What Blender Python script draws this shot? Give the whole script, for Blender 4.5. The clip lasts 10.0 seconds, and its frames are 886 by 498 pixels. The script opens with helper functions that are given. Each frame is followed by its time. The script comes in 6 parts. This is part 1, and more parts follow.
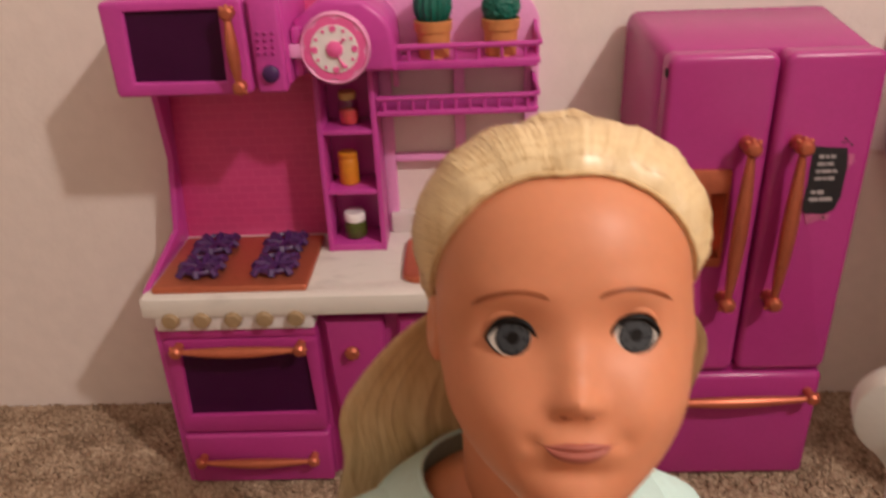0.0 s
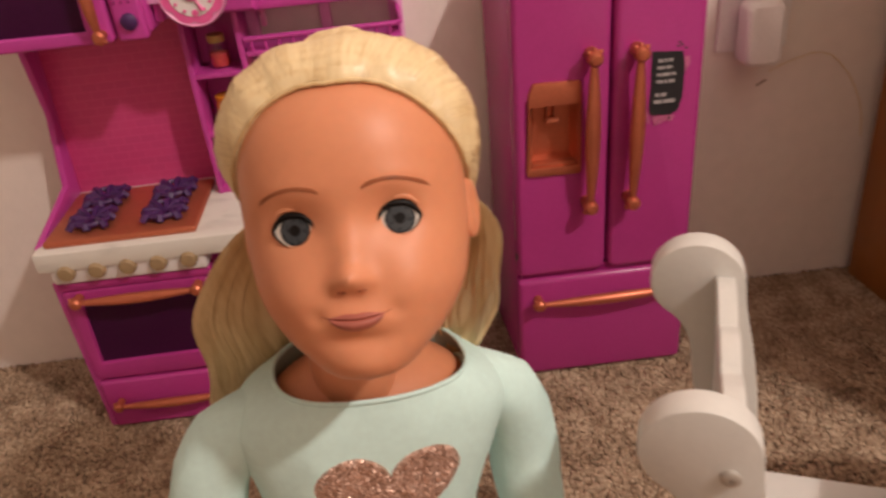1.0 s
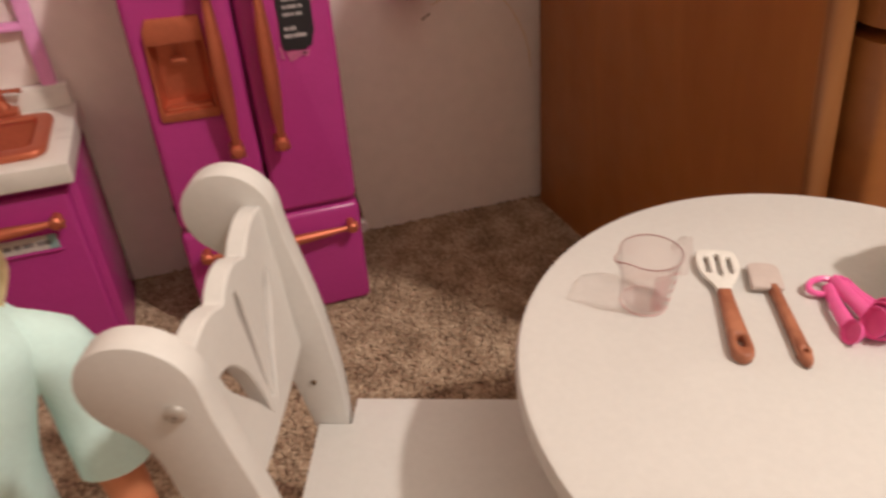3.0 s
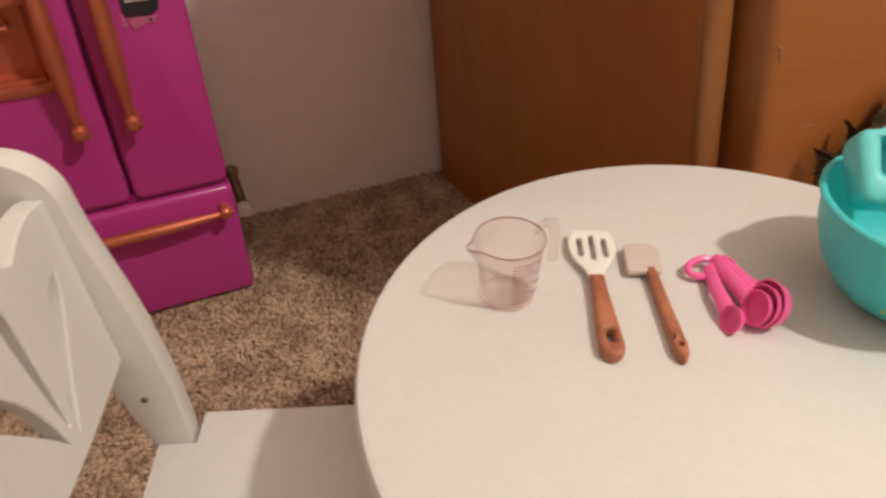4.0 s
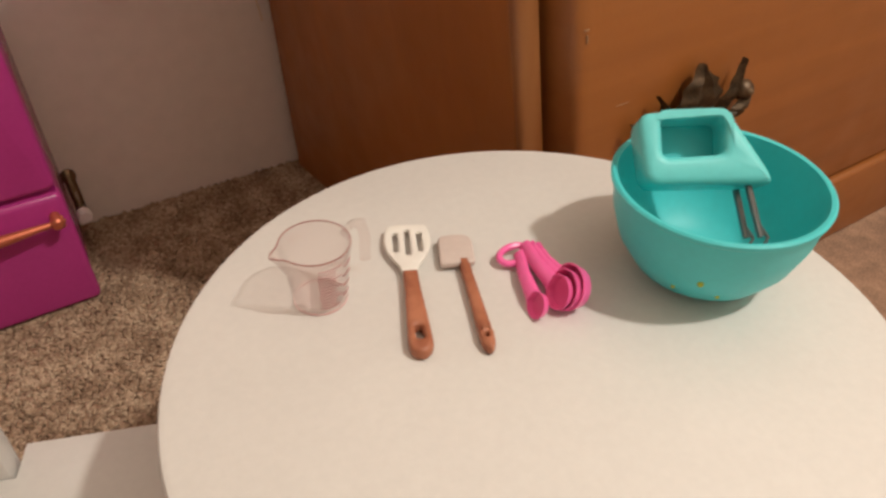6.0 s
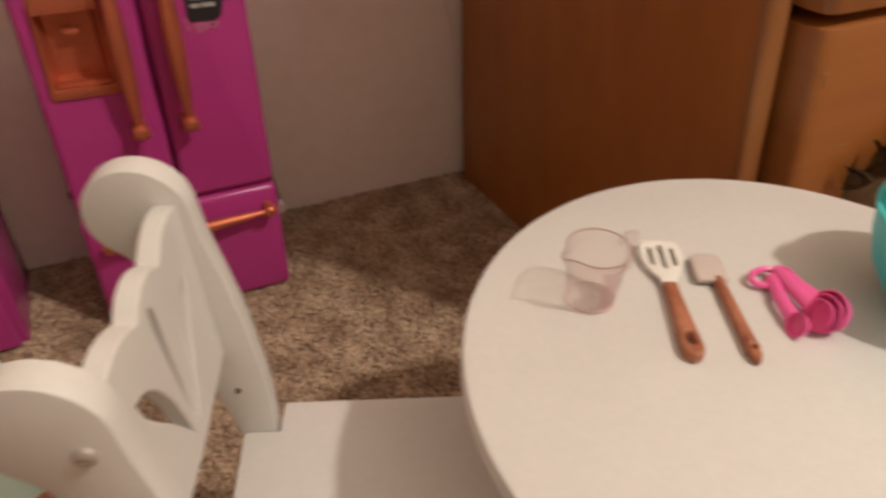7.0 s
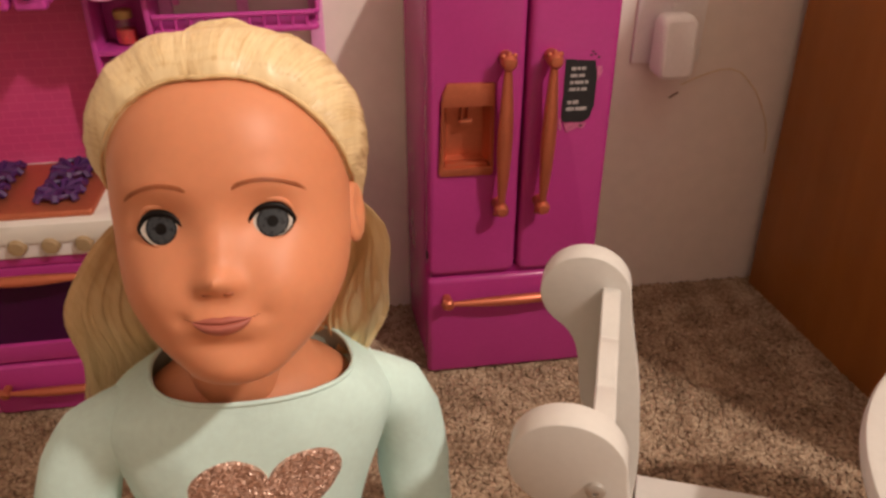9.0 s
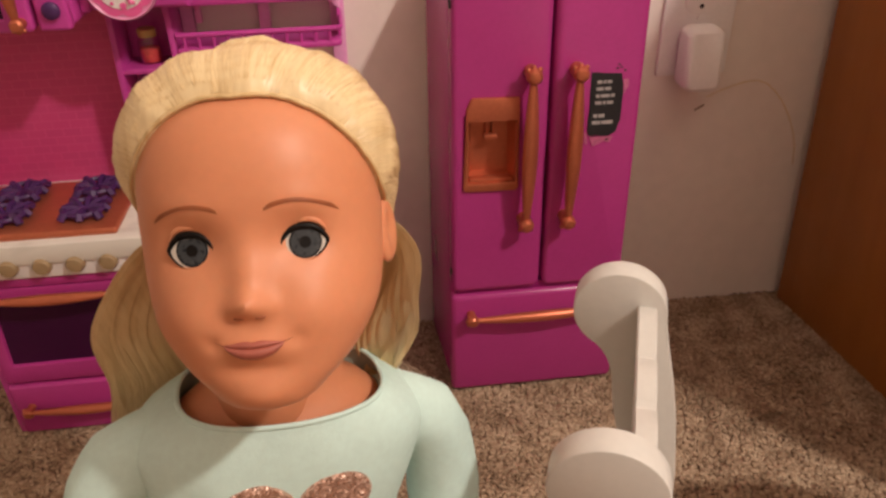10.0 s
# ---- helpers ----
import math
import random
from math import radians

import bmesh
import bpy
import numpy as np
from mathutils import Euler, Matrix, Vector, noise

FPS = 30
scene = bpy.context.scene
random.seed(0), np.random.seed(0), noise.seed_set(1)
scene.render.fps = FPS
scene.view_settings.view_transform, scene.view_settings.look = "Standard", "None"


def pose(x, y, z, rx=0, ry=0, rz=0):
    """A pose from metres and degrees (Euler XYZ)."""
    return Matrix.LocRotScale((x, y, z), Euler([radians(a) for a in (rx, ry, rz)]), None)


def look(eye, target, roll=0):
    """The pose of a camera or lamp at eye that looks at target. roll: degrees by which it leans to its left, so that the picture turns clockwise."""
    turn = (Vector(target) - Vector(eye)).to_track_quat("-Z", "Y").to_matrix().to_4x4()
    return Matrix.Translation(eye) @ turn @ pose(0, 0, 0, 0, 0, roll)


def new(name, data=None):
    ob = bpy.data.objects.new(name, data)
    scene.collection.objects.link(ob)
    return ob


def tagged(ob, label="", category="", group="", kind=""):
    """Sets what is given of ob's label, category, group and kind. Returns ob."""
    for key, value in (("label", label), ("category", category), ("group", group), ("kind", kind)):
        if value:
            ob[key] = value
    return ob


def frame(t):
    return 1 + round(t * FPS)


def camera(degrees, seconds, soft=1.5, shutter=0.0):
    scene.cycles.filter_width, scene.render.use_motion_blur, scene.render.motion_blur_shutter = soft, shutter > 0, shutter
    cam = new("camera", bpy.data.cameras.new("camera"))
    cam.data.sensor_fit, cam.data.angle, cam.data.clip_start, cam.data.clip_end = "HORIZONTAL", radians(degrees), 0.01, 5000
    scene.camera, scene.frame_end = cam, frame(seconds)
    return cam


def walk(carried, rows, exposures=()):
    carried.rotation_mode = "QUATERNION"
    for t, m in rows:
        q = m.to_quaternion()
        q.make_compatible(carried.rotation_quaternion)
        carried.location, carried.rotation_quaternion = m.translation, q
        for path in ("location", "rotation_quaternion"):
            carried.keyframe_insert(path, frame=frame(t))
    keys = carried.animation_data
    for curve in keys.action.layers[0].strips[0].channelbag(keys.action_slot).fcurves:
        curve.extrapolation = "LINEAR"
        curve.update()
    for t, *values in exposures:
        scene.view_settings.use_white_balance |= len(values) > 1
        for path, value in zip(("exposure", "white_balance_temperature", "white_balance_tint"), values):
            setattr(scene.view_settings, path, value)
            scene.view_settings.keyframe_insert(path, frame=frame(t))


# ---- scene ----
cam = camera(61.4, 10.0, soft=2.7, shutter=0.5)
PATH = [
    (0, (0.005, 0.007, 0.526), (-0.049, 1.794, -0.37), -2.1),
    (0.5, (0.037, -0.009, 0.514), (0.022, 1.742, -0.454), -3.8),
    (1, (0.064, -0.035, 0.525), (0.133, 1.674, -0.512), -5.5),
    (1.5, (0.098, -0.061, 0.533), (0.219, 1.633, -0.524), -6.1),
    (2, (0.136, -0.072, 0.52), (0.345, 1.601, -0.557), -5.3),
    (2.5, (0.177, -0.069, 0.509), (0.522, 1.556, -0.605), -4.1),
    (2.7, (0.195, -0.066, 0.506), (0.591, 1.535, -0.626), -3.7),
    (3, (0.216, -0.056, 0.494), (0.702, 1.503, -0.66), -2.3),
    (3.1, (0.223, -0.052, 0.49), (0.733, 1.494, -0.672), -1.9),
    (4.3, (0.291, -0.022, 0.467), (0.941, 1.396, -0.784), -1.6),
    (4.5, (0.304, -0.019, 0.468), (0.967, 1.369, -0.81), -2.3),
    (5, (0.326, -0.025, 0.47), (1.073, 1.323, -0.804), -2.4),
    (5.2, (0.326, -0.032, 0.47), (1.123, 1.3, -0.79), -1.9),
    (6.3, (0.291, -0.039, 0.482), (1.133, 1.257, -0.787), 1.2),
    (6.5, (0.268, -0.033, 0.487), (1.08, 1.288, -0.776), 1.0),
    (7, (0.215, -0.023, 0.491), (0.9, 1.4, -0.737), 1.6),
    (7.5, (0.16, -0.019, 0.508), (0.669, 1.506, -0.682), 0.0),
    (8, (0.123, -0.018, 0.522), (0.52, 1.575, -0.62), -0.1),
    (8.5, (0.096, -0.023, 0.528), (0.424, 1.618, -0.567), 0.4),
    (9, (0.086, -0.031, 0.528), (0.331, 1.643, -0.539), 0.2),
    (9.5, (0.078, -0.024, 0.527), (0.309, 1.666, -0.517), -0.4),
    (10, (0.08, -0.022, 0.526), (0.284, 1.676, -0.51), -0.9),
]
walk(cam, [(t, look(eye, target, roll)) for t, eye, target, roll in PATH], exposures=[(0.0, 0.02, 6060, 9), (0.6, 0.03, 6140, 9), (1.5, 0.06, 6240, 9), (2.5, 0.10, 6060, 8), (4.5, 0.02, 6060, 3), (5.2, 0.01, 6060, 3), (6.5, -0.07, 6150, 3), (7.0, -0.10, 6230, 4), (7.5, -0.14, 6350, 8), (8.0, -0.14, 6450, 10), (8.7, 0.03, 6450, 9), (10.0, 0.08, 6400, 8)])

# ---- light ----
world = bpy.data.worlds.new("world")
scene.world = world
world.use_nodes = True
world.node_tree.nodes["Background"].inputs[0].default_value = (1.0, 0.8, 0.62, 1)
world.node_tree.nodes["Background"].inputs[1].default_value = 0.012

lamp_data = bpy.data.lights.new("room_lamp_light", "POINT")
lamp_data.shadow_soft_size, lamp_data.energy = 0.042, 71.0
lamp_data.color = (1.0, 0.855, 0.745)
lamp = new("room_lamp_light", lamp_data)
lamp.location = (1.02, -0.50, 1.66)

# ---- materials ----
def lin(r, g, b):
    f = lambda c: ((c / 255 + 0.055) / 1.055) ** 2.4 if c > 10 else c / 255 / 12.92
    return (f(r), f(g), f(b), 1.0)


def mat(name, rgb, rough=0.5, metal=0.0, vary=0.08, coarse=25.0, fine=260.0, bump=0.0, bump_scale=400.0, rough_vary=0.08, spec=0.5, coat=0.0):
    """A surface whose colour, gloss and relief vary at a coarse and a fine scale."""
    m = bpy.data.materials.new(name)
    m.use_nodes = True
    nt = m.node_tree
    p = nt.nodes["Principled BSDF"]
    co = nt.nodes.new("ShaderNodeTexCoord")
    n1, n2 = nt.nodes.new("ShaderNodeTexNoise"), nt.nodes.new("ShaderNodeTexNoise")
    n1.inputs["Scale"].default_value, n2.inputs["Scale"].default_value = coarse, fine
    n1.inputs["Detail"].default_value, n2.inputs["Detail"].default_value = 4, 3
    add = nt.nodes.new("ShaderNodeMath")
    add.operation = "ADD"
    ramp = nt.nodes.new("ShaderNodeMapRange")
    ramp.inputs["From Min"].default_value, ramp.inputs["From Max"].default_value = 0.7, 1.3
    ramp.inputs["To Min"].default_value, ramp.inputs["To Max"].default_value = 1 - vary, 1 + vary
    mul = nt.nodes.new("ShaderNodeVectorMath")
    mul.operation = "SCALE"
    mul.inputs[0].default_value = lin(*rgb)[:3]
    for n in (n1, n2):
        nt.links.new(co.outputs["Object"], n.inputs["Vector"])
    nt.links.new(n1.outputs["Fac"], add.inputs[0])
    nt.links.new(n2.outputs["Fac"], add.inputs[1])
    nt.links.new(add.outputs[0], ramp.inputs["Value"])
    nt.links.new(ramp.outputs[0], mul.inputs["Scale"])
    nt.links.new(mul.outputs[0], p.inputs["Base Color"])
    rr = nt.nodes.new("ShaderNodeMapRange")
    rr.inputs["From Min"].default_value, rr.inputs["From Max"].default_value = 0.3, 0.7
    rr.inputs["To Min"].default_value, rr.inputs["To Max"].default_value = rough - rough_vary, rough + rough_vary
    nt.links.new(n1.outputs["Fac"], rr.inputs["Value"])
    nt.links.new(rr.outputs[0], p.inputs["Roughness"])
    p.inputs["Metallic"].default_value = metal
    p.inputs["Specular IOR Level"].default_value = spec
    p.inputs["Coat Weight"].default_value = coat
    p.inputs["Coat Roughness"].default_value = 0.15
    if bump:
        b = nt.nodes.new("ShaderNodeBump")
        n3 = nt.nodes.new("ShaderNodeTexNoise")
        n3.inputs["Scale"].default_value, n3.inputs["Detail"].default_value = bump_scale, 5
        nt.links.new(co.outputs["Object"], n3.inputs["Vector"])
        nt.links.new(n3.outputs["Fac"], b.inputs["Height"])
        b.inputs["Strength"].default_value, b.inputs["Distance"].default_value = bump, 0.001
        nt.links.new(b.outputs[0], p.inputs["Normal"])
    return m


def streaks(m, stretch, scale, rgb_a, rgb_b, lo=0.35, hi=0.65, detail=6):
    """Gives a material a grain that is stretched along one axis."""
    nt = m.node_tree
    p = nt.nodes["Principled BSDF"]
    co = nt.nodes.new("ShaderNodeTexCoord")
    mp = nt.nodes.new("ShaderNodeMapping")
    mp.inputs["Scale"].default_value = stretch
    n = nt.nodes.new("ShaderNodeTexNoise")
    n.inputs["Scale"].default_value, n.inputs["Detail"].default_value = scale, detail
    n.inputs["Distortion"].default_value = 0.4
    r = nt.nodes.new("ShaderNodeValToRGB")
    r.color_ramp.elements[0].position, r.color_ramp.elements[0].color = lo, lin(*rgb_a)
    r.color_ramp.elements[1].position, r.color_ramp.elements[1].color = hi, lin(*rgb_b)
    nt.links.new(co.outputs["Object"], mp.inputs[0])
    nt.links.new(mp.outputs[0], n.inputs["Vector"])
    nt.links.new(n.outputs["Fac"], r.inputs[0])
    nt.links.new(r.outputs[0], p.inputs["Base Color"])
    return m


MAGENTA = mat("magenta_plastic", (181, 58, 136), 0.25, rough_vary=0.02, vary=0.04, bump=0.05, bump_scale=900, spec=0.45)
MAGENTA_DEEP = mat("magenta_plastic_groove", (150, 22, 112), 0.42, vary=0.05)
PINK = mat("pink_plastic", (243, 168, 220), 0.38, vary=0.05, bump=0.04, bump_scale=900)
PINK_HOT = mat("hot_pink_plastic", (200, 70, 162), 0.36, vary=0.05)
PINK_PALE = mat("pale_pink_plastic", (240, 160, 205), 0.38, vary=0.04)
ROSE = mat("rose_print", (222, 78, 140), 0.4, vary=0.05)


def tiled(m, rgb_a, rgb_b, w, h):
    """Prints small tiles with pale joints on a panel that stands along x and z."""
    nt = m.node_tree
    co, sep, cmb, bt = (nt.nodes.new("ShaderNode" + k) for k in ("TexCoord", "SeparateXYZ", "CombineXYZ", "TexBrick"))
    nt.links.new(co.outputs["Object"], sep.inputs[0])
    nt.links.new(sep.outputs["X"], cmb.inputs["X"])
    nt.links.new(sep.outputs["Z"], cmb.inputs["Y"])
    nt.links.new(cmb.outputs[0], bt.inputs["Vector"])
    bt.inputs["Scale"].default_value, bt.inputs["Mortar Size"].default_value = 1.0, 0.0005
    bt.inputs["Brick Width"].default_value, bt.inputs["Row Height"].default_value = w, h
    bt.inputs["Color1"].default_value, bt.inputs["Color2"].default_value, bt.inputs["Mortar"].default_value = lin(*rgb_a), lin(*[v * 0.97 for v in rgb_a]), lin(*rgb_b)
    nt.links.new(bt.outputs["Color"], nt.nodes["Principled BSDF"].inputs["Base Color"])


tiled(ROSE, (220, 76, 138), (224, 88, 146), 0.016, 0.008)
COPPER = mat("copper_paint", (198, 112, 82), 0.38, metal=0.60, vary=0.08, spec=0.5, bump=0.05, bump_scale=1200)
WINDOW_DARK = mat("dark_purple_film", (62, 16, 56), 0.38, vary=0.10, spec=0.2)
PURPLE = mat("purple_plastic", (72, 34, 92), 0.45, vary=0.08)
MARBLE = mat("marbled_counter_plastic", (224, 218, 208), 0.38, vary=0.05)
streaks(MARBLE, (1.0, 2.0, 1.5), 26.0, (208, 202, 194), (230, 224, 216), 0.28, 0.46)
WHITE_PAINT = mat("white_paint", (214, 211, 206), 0.42, vary=0.03, coarse=18, bump=0.12, bump_scale=220)
WHITE_PLASTIC = mat("white_plastic", (242, 235, 234), 0.4, vary=0.03)
BEIGE_PLASTIC = mat("beige_plastic", (164, 138, 104), 0.4, vary=0.08)
BEATER = mat("beater_metal", (122, 124, 124), 0.35, metal=0.8, vary=0.1)
STEEL = mat("zinc_metal", (196, 190, 182), 0.42, metal=0.6, vary=0.1)
# Unseen walls, greyed to weaken the light they bounce.
WALL_BOUNCE = mat("bounce_wall_paint", (186, 176, 166), 0.8, vary=0.03, coarse=3, fine=60, bump=0.3, bump_scale=160)
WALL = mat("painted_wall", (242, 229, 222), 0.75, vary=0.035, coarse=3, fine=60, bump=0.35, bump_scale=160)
# Unseen ceiling, its tone also set for the bounce it gives.
CEILING = mat("ceiling_paint", (206, 201, 194), 0.85, vary=0.03, coarse=3, bump=0.3, bump_scale=90)
WOOD = mat("stained_wood", (120, 60, 24), 0.42, bump=0.1, bump_scale=300)
streaks(WOOD, (1.0, 1.0, 0.06), 40.0, (146, 87, 33), (164, 103, 43), 0.2, 0.8)
WOOD_FRONT = mat("golden_stained_wood", (150, 84, 38), 0.4, bump=0.1, bump_scale=300)
streaks(WOOD_FRONT, (0.06, 1.0, 1.0), 60.0, (142, 86, 40), (156, 96, 46), 0.25, 0.75)
SCUFF = mat("scuffed_wood", (150, 112, 78), 0.7, vary=0.2, coarse=200)
# Stile tone, kept apart from the panel's to stand for light on its front.
WOOD_EDGE = mat("front_lit_wood_edge", (150, 96, 56), 0.45, bump=0.1, bump_scale=300)
streaks(WOOD_EDGE, (1.0, 1.0, 0.06), 40.0, (130, 78, 36), (154, 102, 58), 0.3, 0.7)
# Near-black tone in place of the shade inside gaps and holes.
GAP_SHADE = mat("gap_and_hole_shade", (30, 14, 6), 0.7)
BRONZE = mat("antique_bronze", (100, 80, 58), 0.45, metal=0.5, vary=0.5, coarse=120, fine=600, bump=0.4, bump_scale=500)
TEAL = mat("teal_plastic", (84, 203, 205), 0.46, vary=0.04, bump=0.04, bump_scale=600)
TEAL_PALE = mat("pale_teal_plastic", (112, 214, 214), 0.42, vary=0.04, bump=0.04, bump_scale=600)
YELLOW = mat("yellow_print", (190, 200, 60), 0.5)
SPOON_PINK = mat("spoon_pink_plastic", (242, 104, 171), 0.32, vary=0.05)
HANDLE_BROWN = mat("brown_wood_look_plastic", (166, 98, 66), 0.5)
streaks(HANDLE_BROWN, (1.0, 1.0, 1.0), 90.0, (150, 90, 64), (178, 116, 86), 0.35, 0.65)
SILICONE_WHITE = mat("white_silicone", (232, 228, 220), 0.5, vary=0.03)
SILICONE_GREY = mat("pale_grey_silicone", (205, 190, 182), 0.5, vary=0.04)
PRINT_RED = mat("red_print", (200, 70, 80), 0.5)
TERRACOTTA = mat("orange_pot_plastic", (208, 138, 82), 0.5, vary=0.08)
CACTUS = mat("cactus_green_plastic", (10, 98, 82), 0.5, vary=0.2, coarse=200)
JAR_GREEN = mat("olive_green_contents", (78, 84, 30), 0.4, vary=0.2, coarse=200)
JAR_ORANGE = mat("orange_jar_plastic", (214, 132, 30), 0.42, vary=0.08)
JAR_PINK = mat("coral_contents", (220, 84, 84), 0.5, vary=0.2, coarse=220)
LID_TAN = mat("tan_lid", (196, 160, 96), 0.5)
CHALK = mat("black_sticker", (34, 32, 36), 0.6, vary=0.2, coarse=120)
CHALK_MARK = mat("chalk_grey_print", (176, 168, 168), 0.6, vary=0.15, coarse=300)
LABEL_BLUE = mat("pale_blue_label", (150, 178, 176), 0.5, vary=0.1)
LABEL_PALE = mat("pale_grey_label", (206, 198, 192), 0.5, vary=0.1)
LABEL_TEXT = mat("grey_label_print", (138, 130, 130), 0.5, vary=0.15, coarse=400)
BRASS = mat("aged_brass", (128, 108, 84), 0.35, metal=0.9, vary=0.2)
CARPET_BASE = mat("carpet_backing", (150, 120, 98), 0.95, vary=0.4, coarse=60, fine=500, bump=0.8, bump_scale=300)


def carpet_pile():
    m = mat("carpet_pile", (150, 126, 102), 0.9, spec=0.15)
    nt = m.node_tree
    p = nt.nodes["Principled BSDF"]
    geo = nt.nodes.new("ShaderNodeNewGeometry")
    r = nt.nodes.new("ShaderNodeValToRGB")
    e = r.color_ramp.elements
    e[0].position, e[0].color = 0.0, lin(140, 116, 95)
    e[1].position, e[1].color = 1.0, lin(206, 182, 156)
    a = e.new(0.35); a.color = lin(168, 142, 118)
    b = e.new(0.7); b.color = lin(191, 166, 141)
    co = nt.nodes.new("ShaderNodeTexCoord")
    n = nt.nodes.new("ShaderNodeTexNoise")
    n.inputs["Scale"].default_value, n.inputs["Detail"].default_value = 26, 4
    nt.links.new(co.outputs["Object"], n.inputs["Vector"])
    mix = nt.nodes.new("ShaderNodeMath")
    mix.operation = "MULTIPLY_ADD"
    mix.inputs[1].default_value, mix.inputs[2].default_value = 1.9, -0.95
    nt.links.new(n.outputs["Fac"], mix.inputs[0])
    add = nt.nodes.new("ShaderNodeMath")
    add.operation = "ADD"
    calm = nt.nodes.new("ShaderNodeMath")
    calm.operation = "MULTIPLY_ADD"
    calm.inputs[1].default_value, calm.inputs[2].default_value = 0.7, 0.12
    nt.links.new(geo.outputs["Random Per Island"], calm.inputs[0])
    nt.links.new(mix.outputs[0], add.inputs[0])
    nt.links.new(calm.outputs[0], add.inputs[1])
    nt.links.new(add.outputs[0], r.inputs[0])
    nt.links.new(r.outputs[0], p.inputs["Base Color"])
    return m


PILE = carpet_pile()


def clear_plastic():
    """Thin clear plastic: the light goes straight through, with a gloss that grows toward grazing angles."""
    m = bpy.data.materials.new("clear_plastic")
    m.use_nodes = True
    nt = m.node_tree
    nt.nodes.remove(nt.nodes["Principled BSDF"])
    out = nt.nodes["Material Output"]
    tr, gl, mix, lw, pw, mu = (nt.nodes.new("ShaderNode" + k) for k in ("BsdfTransparent", "BsdfGlossy", "MixShader", "LayerWeight", "Math", "Math"))
    tr.inputs["Color"].default_value = (0.984, 0.958, 0.954, 1)
    gl.inputs["Roughness"].default_value = 0.07
    pw.operation, mu.operation = "POWER", "MULTIPLY_ADD"
    pw.inputs[1].default_value, mu.inputs[1].default_value, mu.inputs[2].default_value = 2.6, 0.52, 0.035
    nt.links.new(lw.outputs["Facing"], pw.inputs[0])
    nt.links.new(pw.outputs[0], mu.inputs[0])
    nt.links.new(mu.outputs[0], mix.inputs[0])
    nt.links.new(tr.outputs[0], mix.inputs[1])
    nt.links.new(gl.outputs[0], mix.inputs[2])
    nt.links.new(mix.outputs[0], out.inputs["Surface"])
    return m


CLEAR = clear_plastic()


# ---- mesh tools ----
def join(bm, other):
    me = bpy.data.meshes.new("tmp")
    other.to_mesh(me)
    other.free()
    bm.from_mesh(me)
    bpy.data.meshes.remove(me)
    return bm


def both(*bms):
    for b in bms[1:]:
        join(bms[0], b)
    return bms[0]


def box(x0, x1, y0, y1, z0, z1, r=0.0, seg=2):
    bm = bmesh.new()
    bmesh.ops.create_cube(bm, size=1.0)
    for v in bm.verts:
        v.co = ((x0 + x1) / 2 + v.co.x * (x1 - x0), (y0 + y1) / 2 + v.co.y * (y1 - y0), (z0 + z1) / 2 + v.co.z * (z1 - z0))
    if r:
        bmesh.ops.bevel(bm, geom=list(bm.edges), offset=r, segments=seg, profile=0.5, affect="EDGES")
    return bm


AX = {"x": lambda a, p, q: (a, p, q), "y": lambda a, p, q: (p, a, q), "z": lambda a, p, q: (p, q, a)}


def prism(pts, axis, a0, a1, r=0.0, seg=2, holes=()):
    """A flat outline, with holes, pushed out along an axis from a0 to a1, its rims rounded by r."""
    bm = bmesh.new()
    edges = []
    for loop in (pts, *holes):
        vs = [bm.verts.new(AX[axis](a0, p, q)) for p, q in loop]
        edges += [bm.edges.new((vs[i], vs[(i + 1) % len(vs)])) for i in range(len(vs))]
    if holes:
        bmesh.ops.triangle_fill(bm, edges=edges, use_beauty=True)
    else:
        bm.faces.new(list(bm.verts))
    out = bmesh.ops.extrude_face_region(bm, geom=list(bm.faces))
    i = "xyz".index(axis)
    for v in [g for g in out["geom"] if isinstance(g, bmesh.types.BMVert)]:
        v.co[i] = a1
    bmesh.ops.recalc_face_normals(bm, faces=list(bm.faces))
    if r:
        rim = [e for e in bm.edges if len(e.link_faces) == 2 and abs(e.verts[0].co[i] - e.verts[1].co[i]) < 1e-7 and e.calc_face_angle() > 0.8]
        bmesh.ops.bevel(bm, geom=rim, offset=r, segments=seg, profile=0.5, affect="EDGES")
    return bm


def lathe(profile, at=(0, 0, 0), n=32, axis="z", squash=(1, 1)):
    """A profile of (radius, height) turned round an axis."""
    bm = bmesh.new()
    rings = []
    for r, h in profile:
        ring = []
        for k in range(n if r > 1e-6 else 1):
            a = 2 * math.pi * k / n
            p, q = r * math.cos(a) * squash[0], r * math.sin(a) * squash[1]
            c = {"z": (p, q, h), "y": (p, h, q), "x": (h, p, q)}[axis]
            ring.append(bm.verts.new((c[0] + at[0], c[1] + at[1], c[2] + at[2])))
        rings.append(ring)
    for a, b in zip(rings, rings[1:]):
        for k in range(n):
            f = [a[k % len(a)], a[(k + 1) % len(a)], b[(k + 1) % len(b)], b[k % len(b)]]
            f = list(dict.fromkeys(f))
            if len(f) > 2:
                bm.faces.new(f)
    bmesh.ops.recalc_face_normals(bm, faces=list(bm.faces))
    return bm


